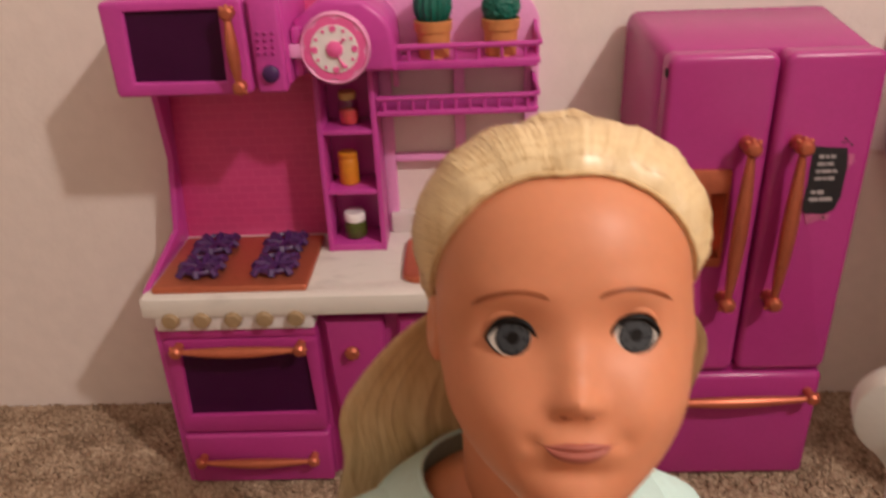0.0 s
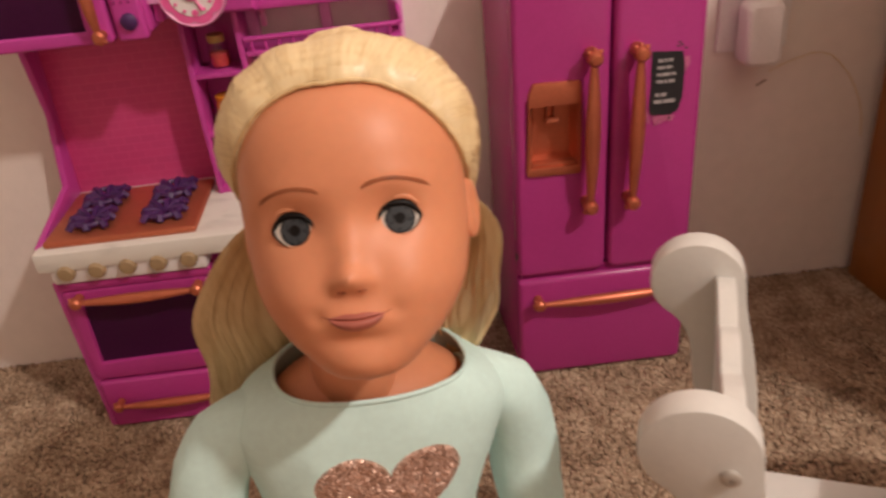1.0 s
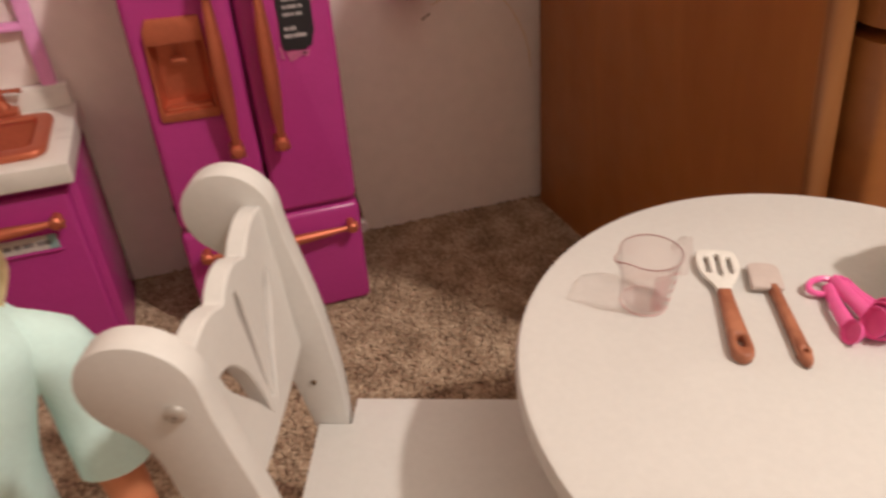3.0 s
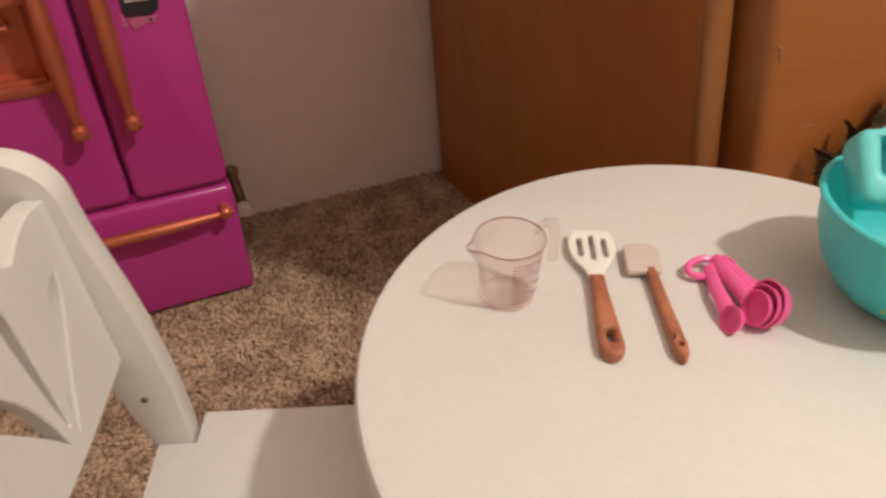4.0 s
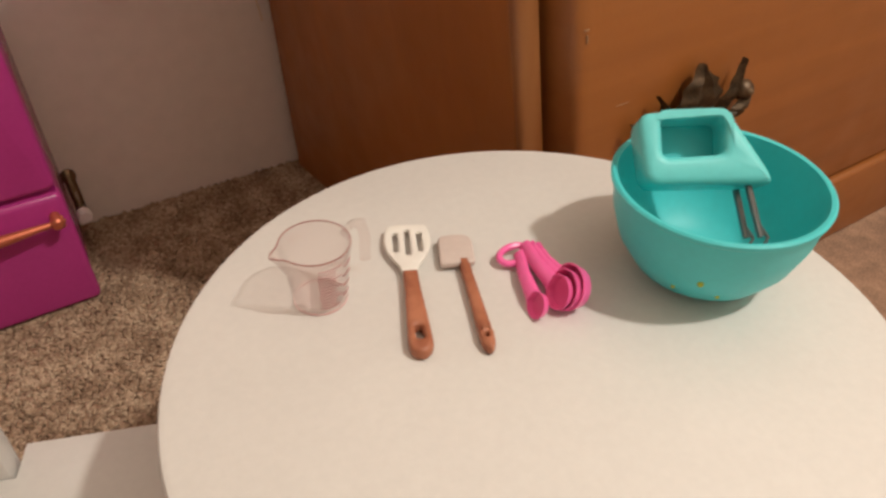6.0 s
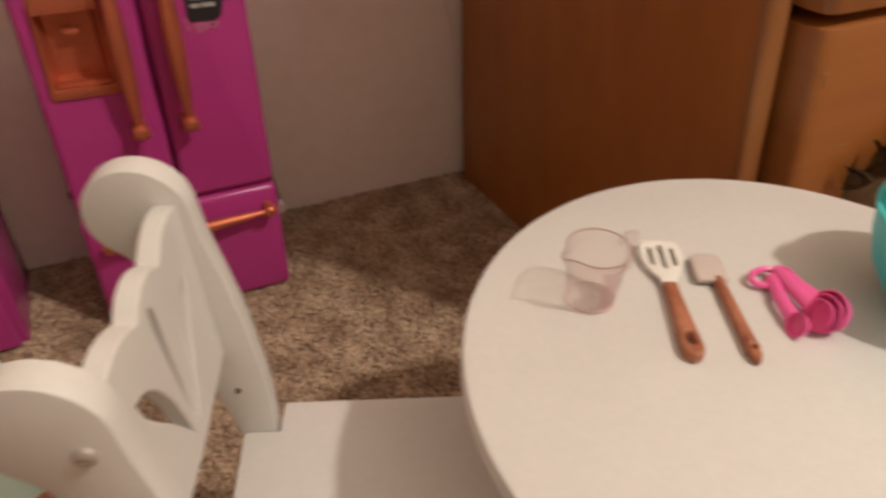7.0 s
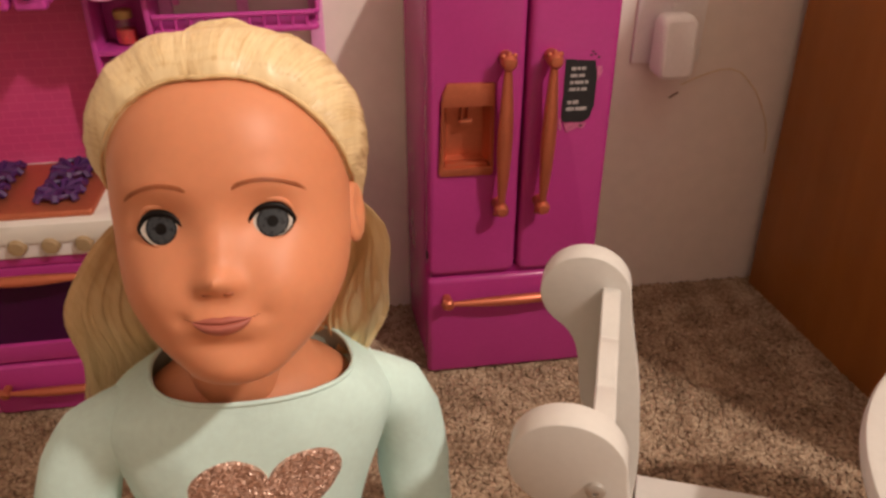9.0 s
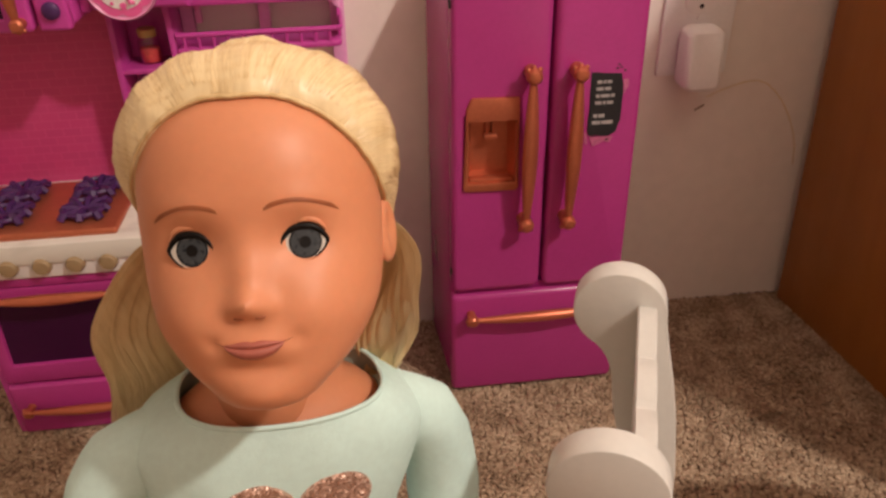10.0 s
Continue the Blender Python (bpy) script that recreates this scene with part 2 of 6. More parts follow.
def tube(path, radius, n=10, flat=1.0, caps=True):
    """A round bar along a path; radius may be one number or one for each point."""
    bm = bmesh.new()
    pts = [Vector(p) for p in path]
    rs = radius if isinstance(radius, (list, tuple)) else [radius] * len(pts)
    rings = []
    side = None
    for i, p in enumerate(pts):
        d = (pts[min(i + 1, len(pts) - 1)] - pts[max(i - 1, 0)]).normalized()
        if side is None:
            side = d.orthogonal().normalized()
        side = (side - d * side.dot(d)).normalized()
        up = d.cross(side)
        rings.append([bm.verts.new(p + (side * math.cos(2 * math.pi * k / n) + up * math.sin(2 * math.pi * k / n) * flat) * rs[i]) for k in range(n)])
    for a, b in zip(rings, rings[1:]):
        for k in range(n):
            bm.faces.new((a[k], a[(k + 1) % n], b[(k + 1) % n], b[k]))
    if caps:
        bm.faces.new(rings[0][::-1])
        bm.faces.new(rings[-1])
    bmesh.ops.recalc_face_normals(bm, faces=list(bm.faces))
    return bm


def ball(at, r, n=16, sx=1, sy=1, sz=1):
    bm = bmesh.new()
    bmesh.ops.create_uvsphere(bm, u_segments=n, v_segments=max(6, n // 2), radius=r)
    for v in bm.verts:
        v.co = (at[0] + v.co.x * sx, at[1] + v.co.y * sy, at[2] + v.co.z * sz)
    return bm


def rounded(w, h, r, n=6, cx=0.0, cy=0.0):
    """The outline of a rectangle with round corners, about (cx, cy)."""
    out = []
    for sx, sy, a0 in ((1, 1, 0), (-1, 1, 90), (-1, -1, 180), (1, -1, 270)):
        for k in range(n + 1):
            a = radians(a0 + 90 * k / n)
            out.append((cx + sx * (w / 2 - r) + r * math.cos(a), cy + sy * (h / 2 - r) + r * math.sin(a)))
    return out


def bez(p0, p1, p2, p3, n=8):
    return [tuple((1 - t) ** 3 * a + 3 * t * (1 - t) ** 2 * b + 3 * t * t * (1 - t) * c + t ** 3 * d for a, b, c, d in zip(p0, p1, p2, p3)) for t in [i / n for i in range(n + 1)]]


def finish(me, angle=38):
    me.shade_smooth()
    me.set_sharp_from_angle(angle=radians(angle))


def thing(name, at, label, category, group="", turn=0.0, kind=""):
    ob = new(name)
    ob.empty_display_size = 0.02
    ob.location, ob.rotation_euler = at, (0, 0, radians(turn))
    return tagged(ob, label, category, group, kind)


def part(name, bm, material, parent, label=""):
    """One mesh under a thing or a part, its points given in the thing's own axes."""
    me = bpy.data.meshes.new(name)
    bm.to_mesh(me)
    bm.free()
    finish(me)
    me.materials.append(material)
    ob = new(name, me)
    ob.parent = parent
    return tagged(ob, label) if label else ob


def solid(name, bm, material, label, category="", group="", kind="", at=(0, 0, 0)):
    """A thing or a piece of the setting that is one mesh."""
    me = bpy.data.meshes.new(name)
    bm.to_mesh(me)
    bm.free()
    finish(me)
    me.materials.append(material)
    ob = new(name, me)
    ob.location = at
    return tagged(ob, label, category, group, kind)


# ---- the room ----
WY = 0.688
FLOOR = -0.006
XA, XB, YA = -1.15, 2.00, -1.80
solid("floor", box(XA, XB, YA, WY, -0.1, FLOOR), CARPET_BASE, "carpeted floor under a brown and beige pile", "floor", kind="structure")
solid("wall_north", box(XA - 0.1, XB + 0.1, WY, WY + 0.1, -0.1, 2.5), WALL, "off-white painted wall behind the play kitchen", "wall", kind="structure")
# walls and ceiling out of view; size and tone tune the bounced light
solid("wall_south", box(XA - 0.1, XB + 0.1, YA - 0.1, YA, -0.1, 2.5), WALL_BOUNCE, "unseen wall behind the viewer, toned for bounced light", "wall", kind="structure")
solid("wall_west", box(XA - 0.1, XA, YA, WY, -0.1, 2.5), WALL_BOUNCE, "unseen side wall, toned for bounced light", "wall", kind="structure")
solid("wall_east", box(XB, XB + 0.1, YA, WY, -0.1, 2.5), WALL_BOUNCE, "unseen side wall beyond the dresser, toned for bounced light", "wall", kind="structure")
solid("ceiling", box(XA - 0.1, XB + 0.1, YA - 0.1, WY + 0.1, 2.4, 2.5), CEILING, "plain unseen ceiling, toned for bounced light", "ceiling", kind="structure")


def carpet():
    """Twisted tufts, dense where the floor is near, thinner where it is far."""
    rng = np.random.default_rng(4)
    n = 150000
    x = rng.uniform(-0.62, 0.80, n)
    y = rng.uniform(0.02, WY - 0.002, n)
    h = rng.uniform(0.0026, 0.0042, n)
    w = rng.uniform(0.0017, 0.0028, n)
    a = rng.uniform(0, 2 * np.pi, n)
    lean = rng.uniform(0.0005, 0.0040, n)
    b = rng.uniform(0, 2 * np.pi, n)
    verts = np.zeros((n, 7, 3))
    for k in range(3):
        t = a + 2 * np.pi * k / 3
        verts[:, k] = np.stack([x + w * np.cos(t), y + w * np.sin(t), np.full(n, -0.001)], 1)
        t = t + 0.8
        verts[:, 3 + k] = np.stack([x + lean * 0.45 * np.cos(b) + 1.15 * w * np.cos(t), y + lean * 0.45 * np.sin(b) + 1.15 * w * np.sin(t), h * 0.6], 1)
    verts[:, 6] = np.stack([x + lean * np.cos(b), y + lean * np.sin(b), h], 1)
    base = np.array([[0, 1, 4, 3], [1, 2, 5, 4], [2, 0, 3, 5]])
    tips = np.array([[3, 4, 6], [4, 5, 6], [5, 3, 6]])
    off = (np.arange(n) * 7)[:, None, None]
    quads, tris = (base[None] + off).reshape(-1, 4), (tips[None] + off).reshape(-1, 3)
    me = bpy.data.meshes.new("carpet_pile")
    me.vertices.add(n * 7)
    me.vertices.foreach_set("co", verts.reshape(-1))
    loops = np.concatenate([quads.reshape(-1), tris.reshape(-1)])
    me.loops.add(len(loops))
    me.loops.foreach_set("vertex_index", loops)
    nf = len(quads) + len(tris)
    me.polygons.add(nf)
    starts = np.concatenate([np.arange(len(quads)) * 4, len(quads) * 4 + np.arange(len(tris)) * 3])
    me.polygons.foreach_set("loop_start", starts)
    me.update(calc_edges=True)
    me.validate()
    me.shade_smooth()
    me.materials.append(PILE)
    pile = new("carpet_pile", me)
    pile.location.z = FLOOR
    tagged(pile, "short frieze carpet of mixed beige and brown tufts", "carpet", kind="stuff")


carpet()


# ---- toy refrigerator ----
def bar_handle(parent, a, b, out, r, name="handle", label="copper-painted bar handle", knob=1.3):
    """A bar swelling in the middle, between two star-shaped knobs, standing off a front that faces -y."""
    a, b = Vector(a), Vector(b)
    d = (b - a).normalized()
    pts, rs = [], []
    for i in range(15):
        t = i / 14
        pts.append(a.lerp(b, t) + Vector((0, -out - 0.002 * math.sin(math.pi * t), 0)))
        rs.append(r * (0.52 + 0.74 * math.sin(math.pi * t) ** 1.1))
    h = part(name, tube(pts, rs, 14, flat=0.8), COPPER, parent, label)
    for end, s in ((a, -1), (b, 1)):
        k = lathe([(0, 0.0), (r * 1.0, 0.0), (r * 0.9, -out * 0.6), (r * knob, -out * 0.75), (r * knob, -out - r * 0.7), (r * knob * 0.66, -out - r * 1.2), (0, -out - r * 1.35)], (end.x, end.y, end.z), 14, "y")
        side = d.cross(Vector((0, 1, 0)))
        for j in (-1, 0, 1):
            p = end + d * s * (r * 0.95 if j == 0 else r * 0.72) * knob + side * j * r * 0.74 * knob + Vector((0, -out, 0))
            join(k, ball(p, r * 0.36 * knob, 8))
        part("knob", k, COPPER, h)
    return h


def refrigerator():
    # tapering body: narrower at the top
    cx = 0.2415
    f = thing("toy_refrigerator", (cx, 0.62, 0), "magenta plastic toy refrigerator with two doors and copper handles", "toy refrigerator")
    X = lambda x: x - cx
    Y = lambda y: y - 0.62
    FRONT, BACK, TOP = 0.553, 0.676, 0.408
    body = prism(rounded(0.1655, TOP - FLOOR - 0.0010, 0.0105, 6, X(0.2415), (TOP + FLOOR) / 2), "y", Y(0.5716), Y(BACK), 0.0022, 2)
    for v in body.verts:
        # the shell widens toward the wall
        v.co.x *= (1.0 - 0.05 * v.co.z / TOP) * (1.0 + 0.10 * (v.co.y - Y(0.5716)) / (BACK - 0.5716))
        v.co.x -= 0.004 * v.co.z / TOP
        if v.co.z > TOP / 2:
            # the roof rises toward the back
            v.co.z += 0.012 * (v.co.y - Y(0.5716)) / (BACK - 0.5716) - 0.0035
    part("body", body, MAGENTA, f)

    def leaf(x0, x1, z0, z1, r=0.007):
        return skew(box(X(x0), X(x1), Y(FRONT), Y(0.572), z0, z1, r, 3))

    # left door with a hole for the dispenser
    def skew(bm):
        for v in bm.verts:
            v.co.x *= 1.0 - 0.05 * v.co.z / TOP
            v.co.x -= 0.004 * v.co.z / TOP
            v.co.y += 0.006 * (1 - v.co.z / 0.4)
        return bm

    hx, hz = X(0.1935), 0.268
    hole = [(hx - 0.0228, hz + 0.029), (hx + 0.0228, hz + 0.029), (hx + 0.0228, hz - 0.0318), (hx - 0.0228, hz - 0.0318)]
    door_l = part("door", skew(prism(rounded(0.0852, 0.2815, 0.0085, 6, X(0.20060), 0.26275), "y", Y(FRONT), Y(0.5765), 0.0052, 4, holes=[hole])), MAGENTA, f)
    door_r = part("door", skew(prism(rounded(0.0794, 0.2815, 0.0085, 6, X(0.28570), 0.26275), "y", Y(FRONT), Y(0.5765), 0.0052, 4)), MAGENTA, f)
    drawer = part("drawer", leaf(0.157, 0.3265, -0.002, 0.1175, 0.006), MAGENTA, f)
    part("gasket", box(X(0.162), X(0.321), Y(0.563), Y(0.5735), 0.112, 0.126), MAGENTA_DEEP, f)
    bar_handle(door_l, (X(0.2225), Y(0.554), 0.336), (X(0.2225), Y(0.556), 0.200), 0.013, 0.0060, knob=1.08)
    bar_handle(door_r, (X(0.2605), Y(0.554), 0.336), (X(0.2605), Y(0.556), 0.200), 0.013, 0.0060, knob=1.08)
    bar_handle(drawer, (X(0.176), Y(0.558), 0.096), (X(0.313), Y(0.558), 0.098), 0.012, 0.0042)
    # dispenser: a frame standing a little proud, with a recess behind it
    ox, oz = X(0.1935), 0.2725
    outer = [(ox - 0.0228, oz + 0.034), (ox - 0.0190, oz + 0.0425), (ox - 0.0172, oz + 0.0435), (ox + 0.0225, oz + 0.0425), (ox + 0.0235, oz + 0.040), (ox + 0.0245, oz - 0.040), (ox + 0.0225, oz - 0.043), (ox - 0.0238, oz - 0.042), (ox - 0.0258, oz - 0.039)]
    inner = [(ox - 0.0212, oz + 0.0225), (ox + 0.0214, oz + 0.0225), (ox + 0.0214, oz - 0.0345), (ox - 0.0212, oz - 0.0345)]
    fy = Y(FRONT) + 0.0018
    disp = part("dispenser", skew(prism(outer, "y", fy - 0.0045, fy + 0.002, 0.0012, 2, holes=[inner])), COPPER, door_l, "copper-painted water and ice dispenser with a recessed tray")
    recess = box(ox - 0.0222, ox + 0.0224, fy - 0.001, fy + 0.0140, oz - 0.0355, oz + 0.0235)
    for v in recess.verts:
        if v.co.y > fy + 0.01:
            v.co.x, v.co.z = ox + (v.co.x - ox) * 0.74, v.co.z + (0.006 if v.co.z < oz else -0.001)
    for face in [g for g in recess.faces if all(abs(v.co.y - fy + 0.001) < 1e-6 for v in g.verts)]:
        recess.faces.remove(face)
    part("recess", skew(recess), COPPER, disp)
    part("spout", skew(both(box(ox - 0.006, ox + 0.006, fy + 0.004, fy + 0.012, oz + 0.003, oz + 0.0075, 0.0015), box(ox - 0.004, ox - 0.002, fy + 0.008, fy + 0.016, oz + 0.0075, oz + 0.0205), box(ox + 0.002, ox + 0.004, fy + 0.008, fy + 0.016, oz + 0.0075, oz + 0.0205))), COPPER, disp)
    part("tray", skew(box(ox - 0.0195, ox + 0.0195, fy - 0.001, fy + 0.008, oz - 0.0350, oz - 0.0315, 0.001)), COPPER, disp)
    # black sticker with grey lettering bars
    sy = lambda z: Y(FRONT) + 0.006 * (1 - z / 0.4)
    def scrap(pts, top=0.0006, seed=0):
        """A thin torn scrap on the right door, its outline ragged."""
        out = []
        for i, (x0, z0) in enumerate(pts):
            x1, z1 = pts[(i + 1) % len(pts)]
            for k in range(5):
                t = k / 5
                x, z = x0 + (x1 - x0) * t, z0 + (z1 - z0) * t
                o = 0.0009 * noise.noise(Vector((x * 900, z * 900, seed))) if k else 0.0
                out.append((X(x + o), z + o))
        return prism(out, "y", sy(0.305) - top, sy(0.305) + 0.0015)

    st = scrap([(0.2738, 0.3318), (0.3000, 0.3300), (0.3028, 0.3135), (0.3026, 0.2900), (0.2992, 0.2785), (0.2930, 0.2752), (0.2765, 0.2765), (0.2745, 0.2815)])
    sticker = part("sticker", st, CHALK, door_r, "worn black chalkboard sticker with grey writing")
    rows = [(0.3235, 0.2795, 0.2910), (0.3175, 0.2792, 0.2915), (0.3115, 0.2792, 0.2945), (0.3055, 0.2790, 0.2945), (0.2940, 0.2785, 0.2890), (0.2880, 0.2780, 0.2985)]
    for i, (z, x0, x1) in enumerate(rows):
        # broken words, no two rows alike
        half, x = 0.0015 if i > 3 else 0.0013, x0
        for w in ((0.0040, 0.0026, 0.0060), (0.0062, 0.0050), (0.0030, 0.0078, 0.0030), (0.0056, 0.0024, 0.0052), (0.0036, 0.0050), (0.0070, 0.0098))[i]:
            part("text_bar", box(X(x), X(min(x + w, x1 + 0.001)), sy(0.305) - 0.0009, sy(0.305) - 0.0005, z - half, z + half), CHALK_MARK, sticker)
            x += w + 0.0011
    for k, pts in enumerate(([(0.2775, 0.2750), (0.2975, 0.2745), (0.2950, 0.2690), (0.2900, 0.2705), (0.2800, 0.2660)], [(0.3030, 0.3120), (0.3065, 0.3180), (0.3060, 0.3300), (0.3015, 0.3290)], [(0.2720, 0.2800), (0.2742, 0.2790), (0.2752, 0.2680), (0.2725, 0.2700)])):
        part("glue_residue", scrap(pts, 0.0003, 3 + k), GLUE, door_r, "pale torn glue residue")
    for k, (x, z) in enumerate(((0.2955, 0.3345), (0.2985, 0.3352), (0.3020, 0.3325), (0.2965, 0.3375), (0.2925, 0.2720))):
        part("sticker_scrap", scrap([(x - 0.0012, z - 0.0006), (x + 0.0010, z - 0.0010), (x + 0.0013, z + 0.0008), (x - 0.0006, z + 0.0010)], 0.0005, 9 + k), CHALK, door_r)
    # dark boxes on the door edge, coloured as the shade of holes
    for z in (0.3905, 0.1450):
        part("hinge_hole", skew(box(X(0.1566), X(0.1592), Y(FRONT) + 0.0030, Y(FRONT) + 0.0080, z - 0.0034, z + 0.0030, 0.0008, 1)), GAP_SHADE, door_l)
    return f


GLUE = mat("glue_residue", (190, 98, 140), 0.7, vary=0.25, coarse=300, fine=900)
refrigerator()


# ---- toy kitchen ----
def kitchen():
    k0 = Vector((-0.09, 0.62, 0.0))
    k = thing("toy_kitchen", k0, "magenta plastic toy kitchen with oven, sink, microwave and open shelves", "toy kitchen")
    k.rotation_euler = (0, radians(-0.25), 0)

    def deeper(p):
        return Vector((p.x * 1.010 - 0.0001, p.y * 1.010, max(FLOOR + 0.0004, p.z * 1.010 - 0.0053)))

    def put(name, bm, material, parent=k, label=""):
        for v in bm.verts:
            v.co = deeper(v.co)
        bmesh.ops.translate(bm, verts=list(bm.verts), vec=-k0)
        return part(name, bm, material, parent, label)

    def bar(parent, a, b, out, r, label="copper-painted bar handle"):
        return bar_handle(parent, deeper(Vector(a)) - k0, deeper(Vector(b)) - k0, out, r, label=label)

    F = 0.562  # plane of the cupboard fronts
    put("cabinet", both(box(-0.128, 0.086, F + 0.006, 0.672, 0.0, 0.1945, 0.003), box(-0.268, -0.122, F + 0.004, 0.672, 0.0, 0.1945, 0.003)), MAGENTA)

    # sink cupboard and narrow cupboard, their sides bowed
    def bowed(x0, x1, z0, z1, bow):
        n = 10
        pts = [(x0 - bow * math.sin(math.pi * i / n), z0 + (z1 - z0) * i / n) for i in range(n + 1)]
        pts += [(x1, z1), (x1, z0)]
        return prism(pts, "y", F - 0.004, F + 0.010, 0.0052, 4)

    sink_door = put("door", bowed(-0.053, 0.079, 0.004, 0.1835, 0.004), MAGENTA)
    n = 10
    pts = [(-0.118, 0.1825), (-0.066, 0.1825)] + [(-0.066 - 0.004 * math.sin(math.pi * (1 - i / n)) + 0.004 * (1 - i / n) * 0.3, 0.1825 - 0.1785 * (i + 0.5) / n) for i in range(n)] + [(-0.066, 0.004), (-0.108, 0.004), (-0.1115, 0.06), (-0.1165, 0.12)]
    narrow = put("door", prism(pts, "y", F - 0.004, F + 0.010, 0.0048, 4), MAGENTA)
    put("knob", lathe([(0, 0.004), (0.003, 0.003), (0.003, -0.004), (0.0062, -0.006), (0.0066, -0.009), (0.0045, -0.012), (0, -0.0125)], (-0.0945, F, 0.1505), 20, "y"), COPPER, narrow, "round copper knob")
    bar(sink_door, (-0.043, F - 0.003, 0.160), (0.064, F - 0.003, 0.161), 0.011, 0.0046)
    strip = put("label_strip", box(-0.037, 0.058, F - 0.0052, F + 0.002, 0.1325, 0.1465), LABEL_PALE, sink_door, "pale printed label under the cupboard handle")
    for x0, x1 in ((-0.037, -0.0315), (0.0505, 0.058)):
        put("label_end", box(x0, x1, F - 0.0056, F - 0.0050, 0.1325, 0.1465), LABEL_BLUE, strip)
    x = -0.028
    for w in (0.007, 0.013, 0.006, 0.015, 0.005, 0.008, 0.012):
        put("text_bar", box(x, x + w, F - 0.0056, F - 0.0050, 0.1372, 0.1414), LABEL_TEXT, strip)
        x += w + 0.0025
    put("label_rim", both(box(-0.039, 0.060, F - 0.0068, F, 0.1295, 0.1318, 0.0008), box(-0.039, 0.060, F - 0.0060, F, 0.1467, 0.1485, 0.0008)), MAGENTA, sink_door)

    # oven
    OF = 0.553
    panel = put("control_panel", box(-0.262, -0.124, OF - 0.003, F + 0.02, 0.1795, 0.2105, 0.003), WHITE_PLASTIC, k, "white oven control panel with beige knobs")
    for i in range(5):
        put("knob", lathe([(0, 0.001), (0.0078, 0.0), (0.0075, -0.0045), (0.0062, -0.0065), (0, -0.007)], (-0.138 - i * 0.0270, OF - 0.0028, 0.1925), 20, "y"), BEIGE_PLASTIC, panel)
    put("oven_rim", box(-0.262, -0.124, OF, F + 0.02, 0.170, 0.1790, 0.002), MAGENTA)
    W0, W1, Z0, Z1 = -0.250, -0.136, 0.0855, 0.1560
    door = put("oven_door", prism(rounded(0.138, 0.104, 0.006, 4, -0.193, 0.1175), "y", OF, F + 0.010, 0.0025, 2, holes=[[(W0, Z0), (W1 + 0.003, Z0 + 0.001), (W1, Z1), (W0 + 0.003, Z1)]]), MAGENTA, k, "magenta oven door with a dark window")
    put("window", box(W0 - 0.004, W1 + 0.006, OF + 0.004, OF + 0.010, Z0 - 0.004, Z1 + 0.004), WINDOW_DARK, door, "dark purple oven window")
    bar(door, (-0.246, OF, 0.163), (-0.138, OF, 0.163), 0.010, 0.0042)
    drawer = put("drawer", box(-0.262, -0.124, OF - 0.001, F + 0.010, 0.004, 0.0625, 0.004, 3), MAGENTA)
    bar(drawer, (-0.246, OF, 0.0375), (-0.140, OF, 0.0375), 0.010, 0.0038)
    put("oven_side", box(-0.268, -0.258, OF + 0.004, F + 0.02, 0.002, 0.178, 0.002), PINK_HOT)

    # counter with a hole for the sink
    hole = rounded(0.103, 0.070, 0.008, 4, 0.0125, 0.607)
    counter = prism([(-0.270, 0.549), (-0.262, 0.5475), (0.0875, 0.5475), (0.0890, 0.549), (0.0890, 0.681), (-0.270, 0.681)], "z", 0.1945, 0.2135, 0.0018, 2, holes=[hole])
    put("counter", counter, MARBLE, k, "white marbled plastic counter")
    put("backsplash", box(-0.063, 0.086, 0.668, 0.680, 0.2130, 0.2345, 0.002), MARBLE)
    # sink: a rim with round corners and a basin
    rim_out, rim_in = rounded(0.119, 0.086, 0.014, 6, 0.0125, 0.607), rounded(0.094, 0.060, 0.006, 6, 0.0125, 0.609)
    sink = put("sink", prism(rim_out, "z", 0.2130, 0.2195, 0.0024, 3, holes=[rim_in]), COPPER, k, "copper-painted sink basin")
    basin = bmesh.new()
    loops = []
    for w, h, z in ((0.0955, 0.0615, 0.2170), (0.092, 0.058, 0.2100), (0.086, 0.046, 0.184), (0.080, 0.040, 0.180)):
        loops.append([basin.verts.new((p, q, z)) for p, q in rounded(w, h, 0.006, 6, 0.0125, 0.609)])
    for a, b in zip(loops, loops[1:]):
        for i in range(len(a)):
            basin.faces.new((a[i], b[i], b[(i + 1) % len(a)], a[(i + 1) % len(a)]))
    basin.faces.new(loops[-1])
    bmesh.ops.recalc_face_normals(basin, faces=list(basin.faces))
    put("basin", basin, COPPER, sink)
    # tap
    tap = put("tap", box(-0.0265, 0.0420, 0.6535, 0.6670, 0.2130, 0.2225, 0.0018), COPPER, k, "copper-painted tap with two lever handles")
    neck = [(0.0068, 0.6610, 0.2225), (0.0068, 0.6610, 0.262)] + [(0.0068 - 0.001 * t, 0.6610 - 0.011 * (1 - math.cos(math.pi * t)), 0.272 + 0.013 * math.sin(math.pi * t)) for t in [i / 10 for i in range(11)]] + [(0.0058, 0.6390, 0.264)]
    put("spout", both(tube(neck, [0.0042] + [0.0036] * 11 + [0.0034, 0.0036], 12), lathe([(0.0085, 0.222), (0.0080, 0.225), (0.0060, 0.229), (0.0052, 0.234), (0.0040, 0.238), (0, 0.238)], (0.0068, 0.661, 0), 16)), COPPER, tap)
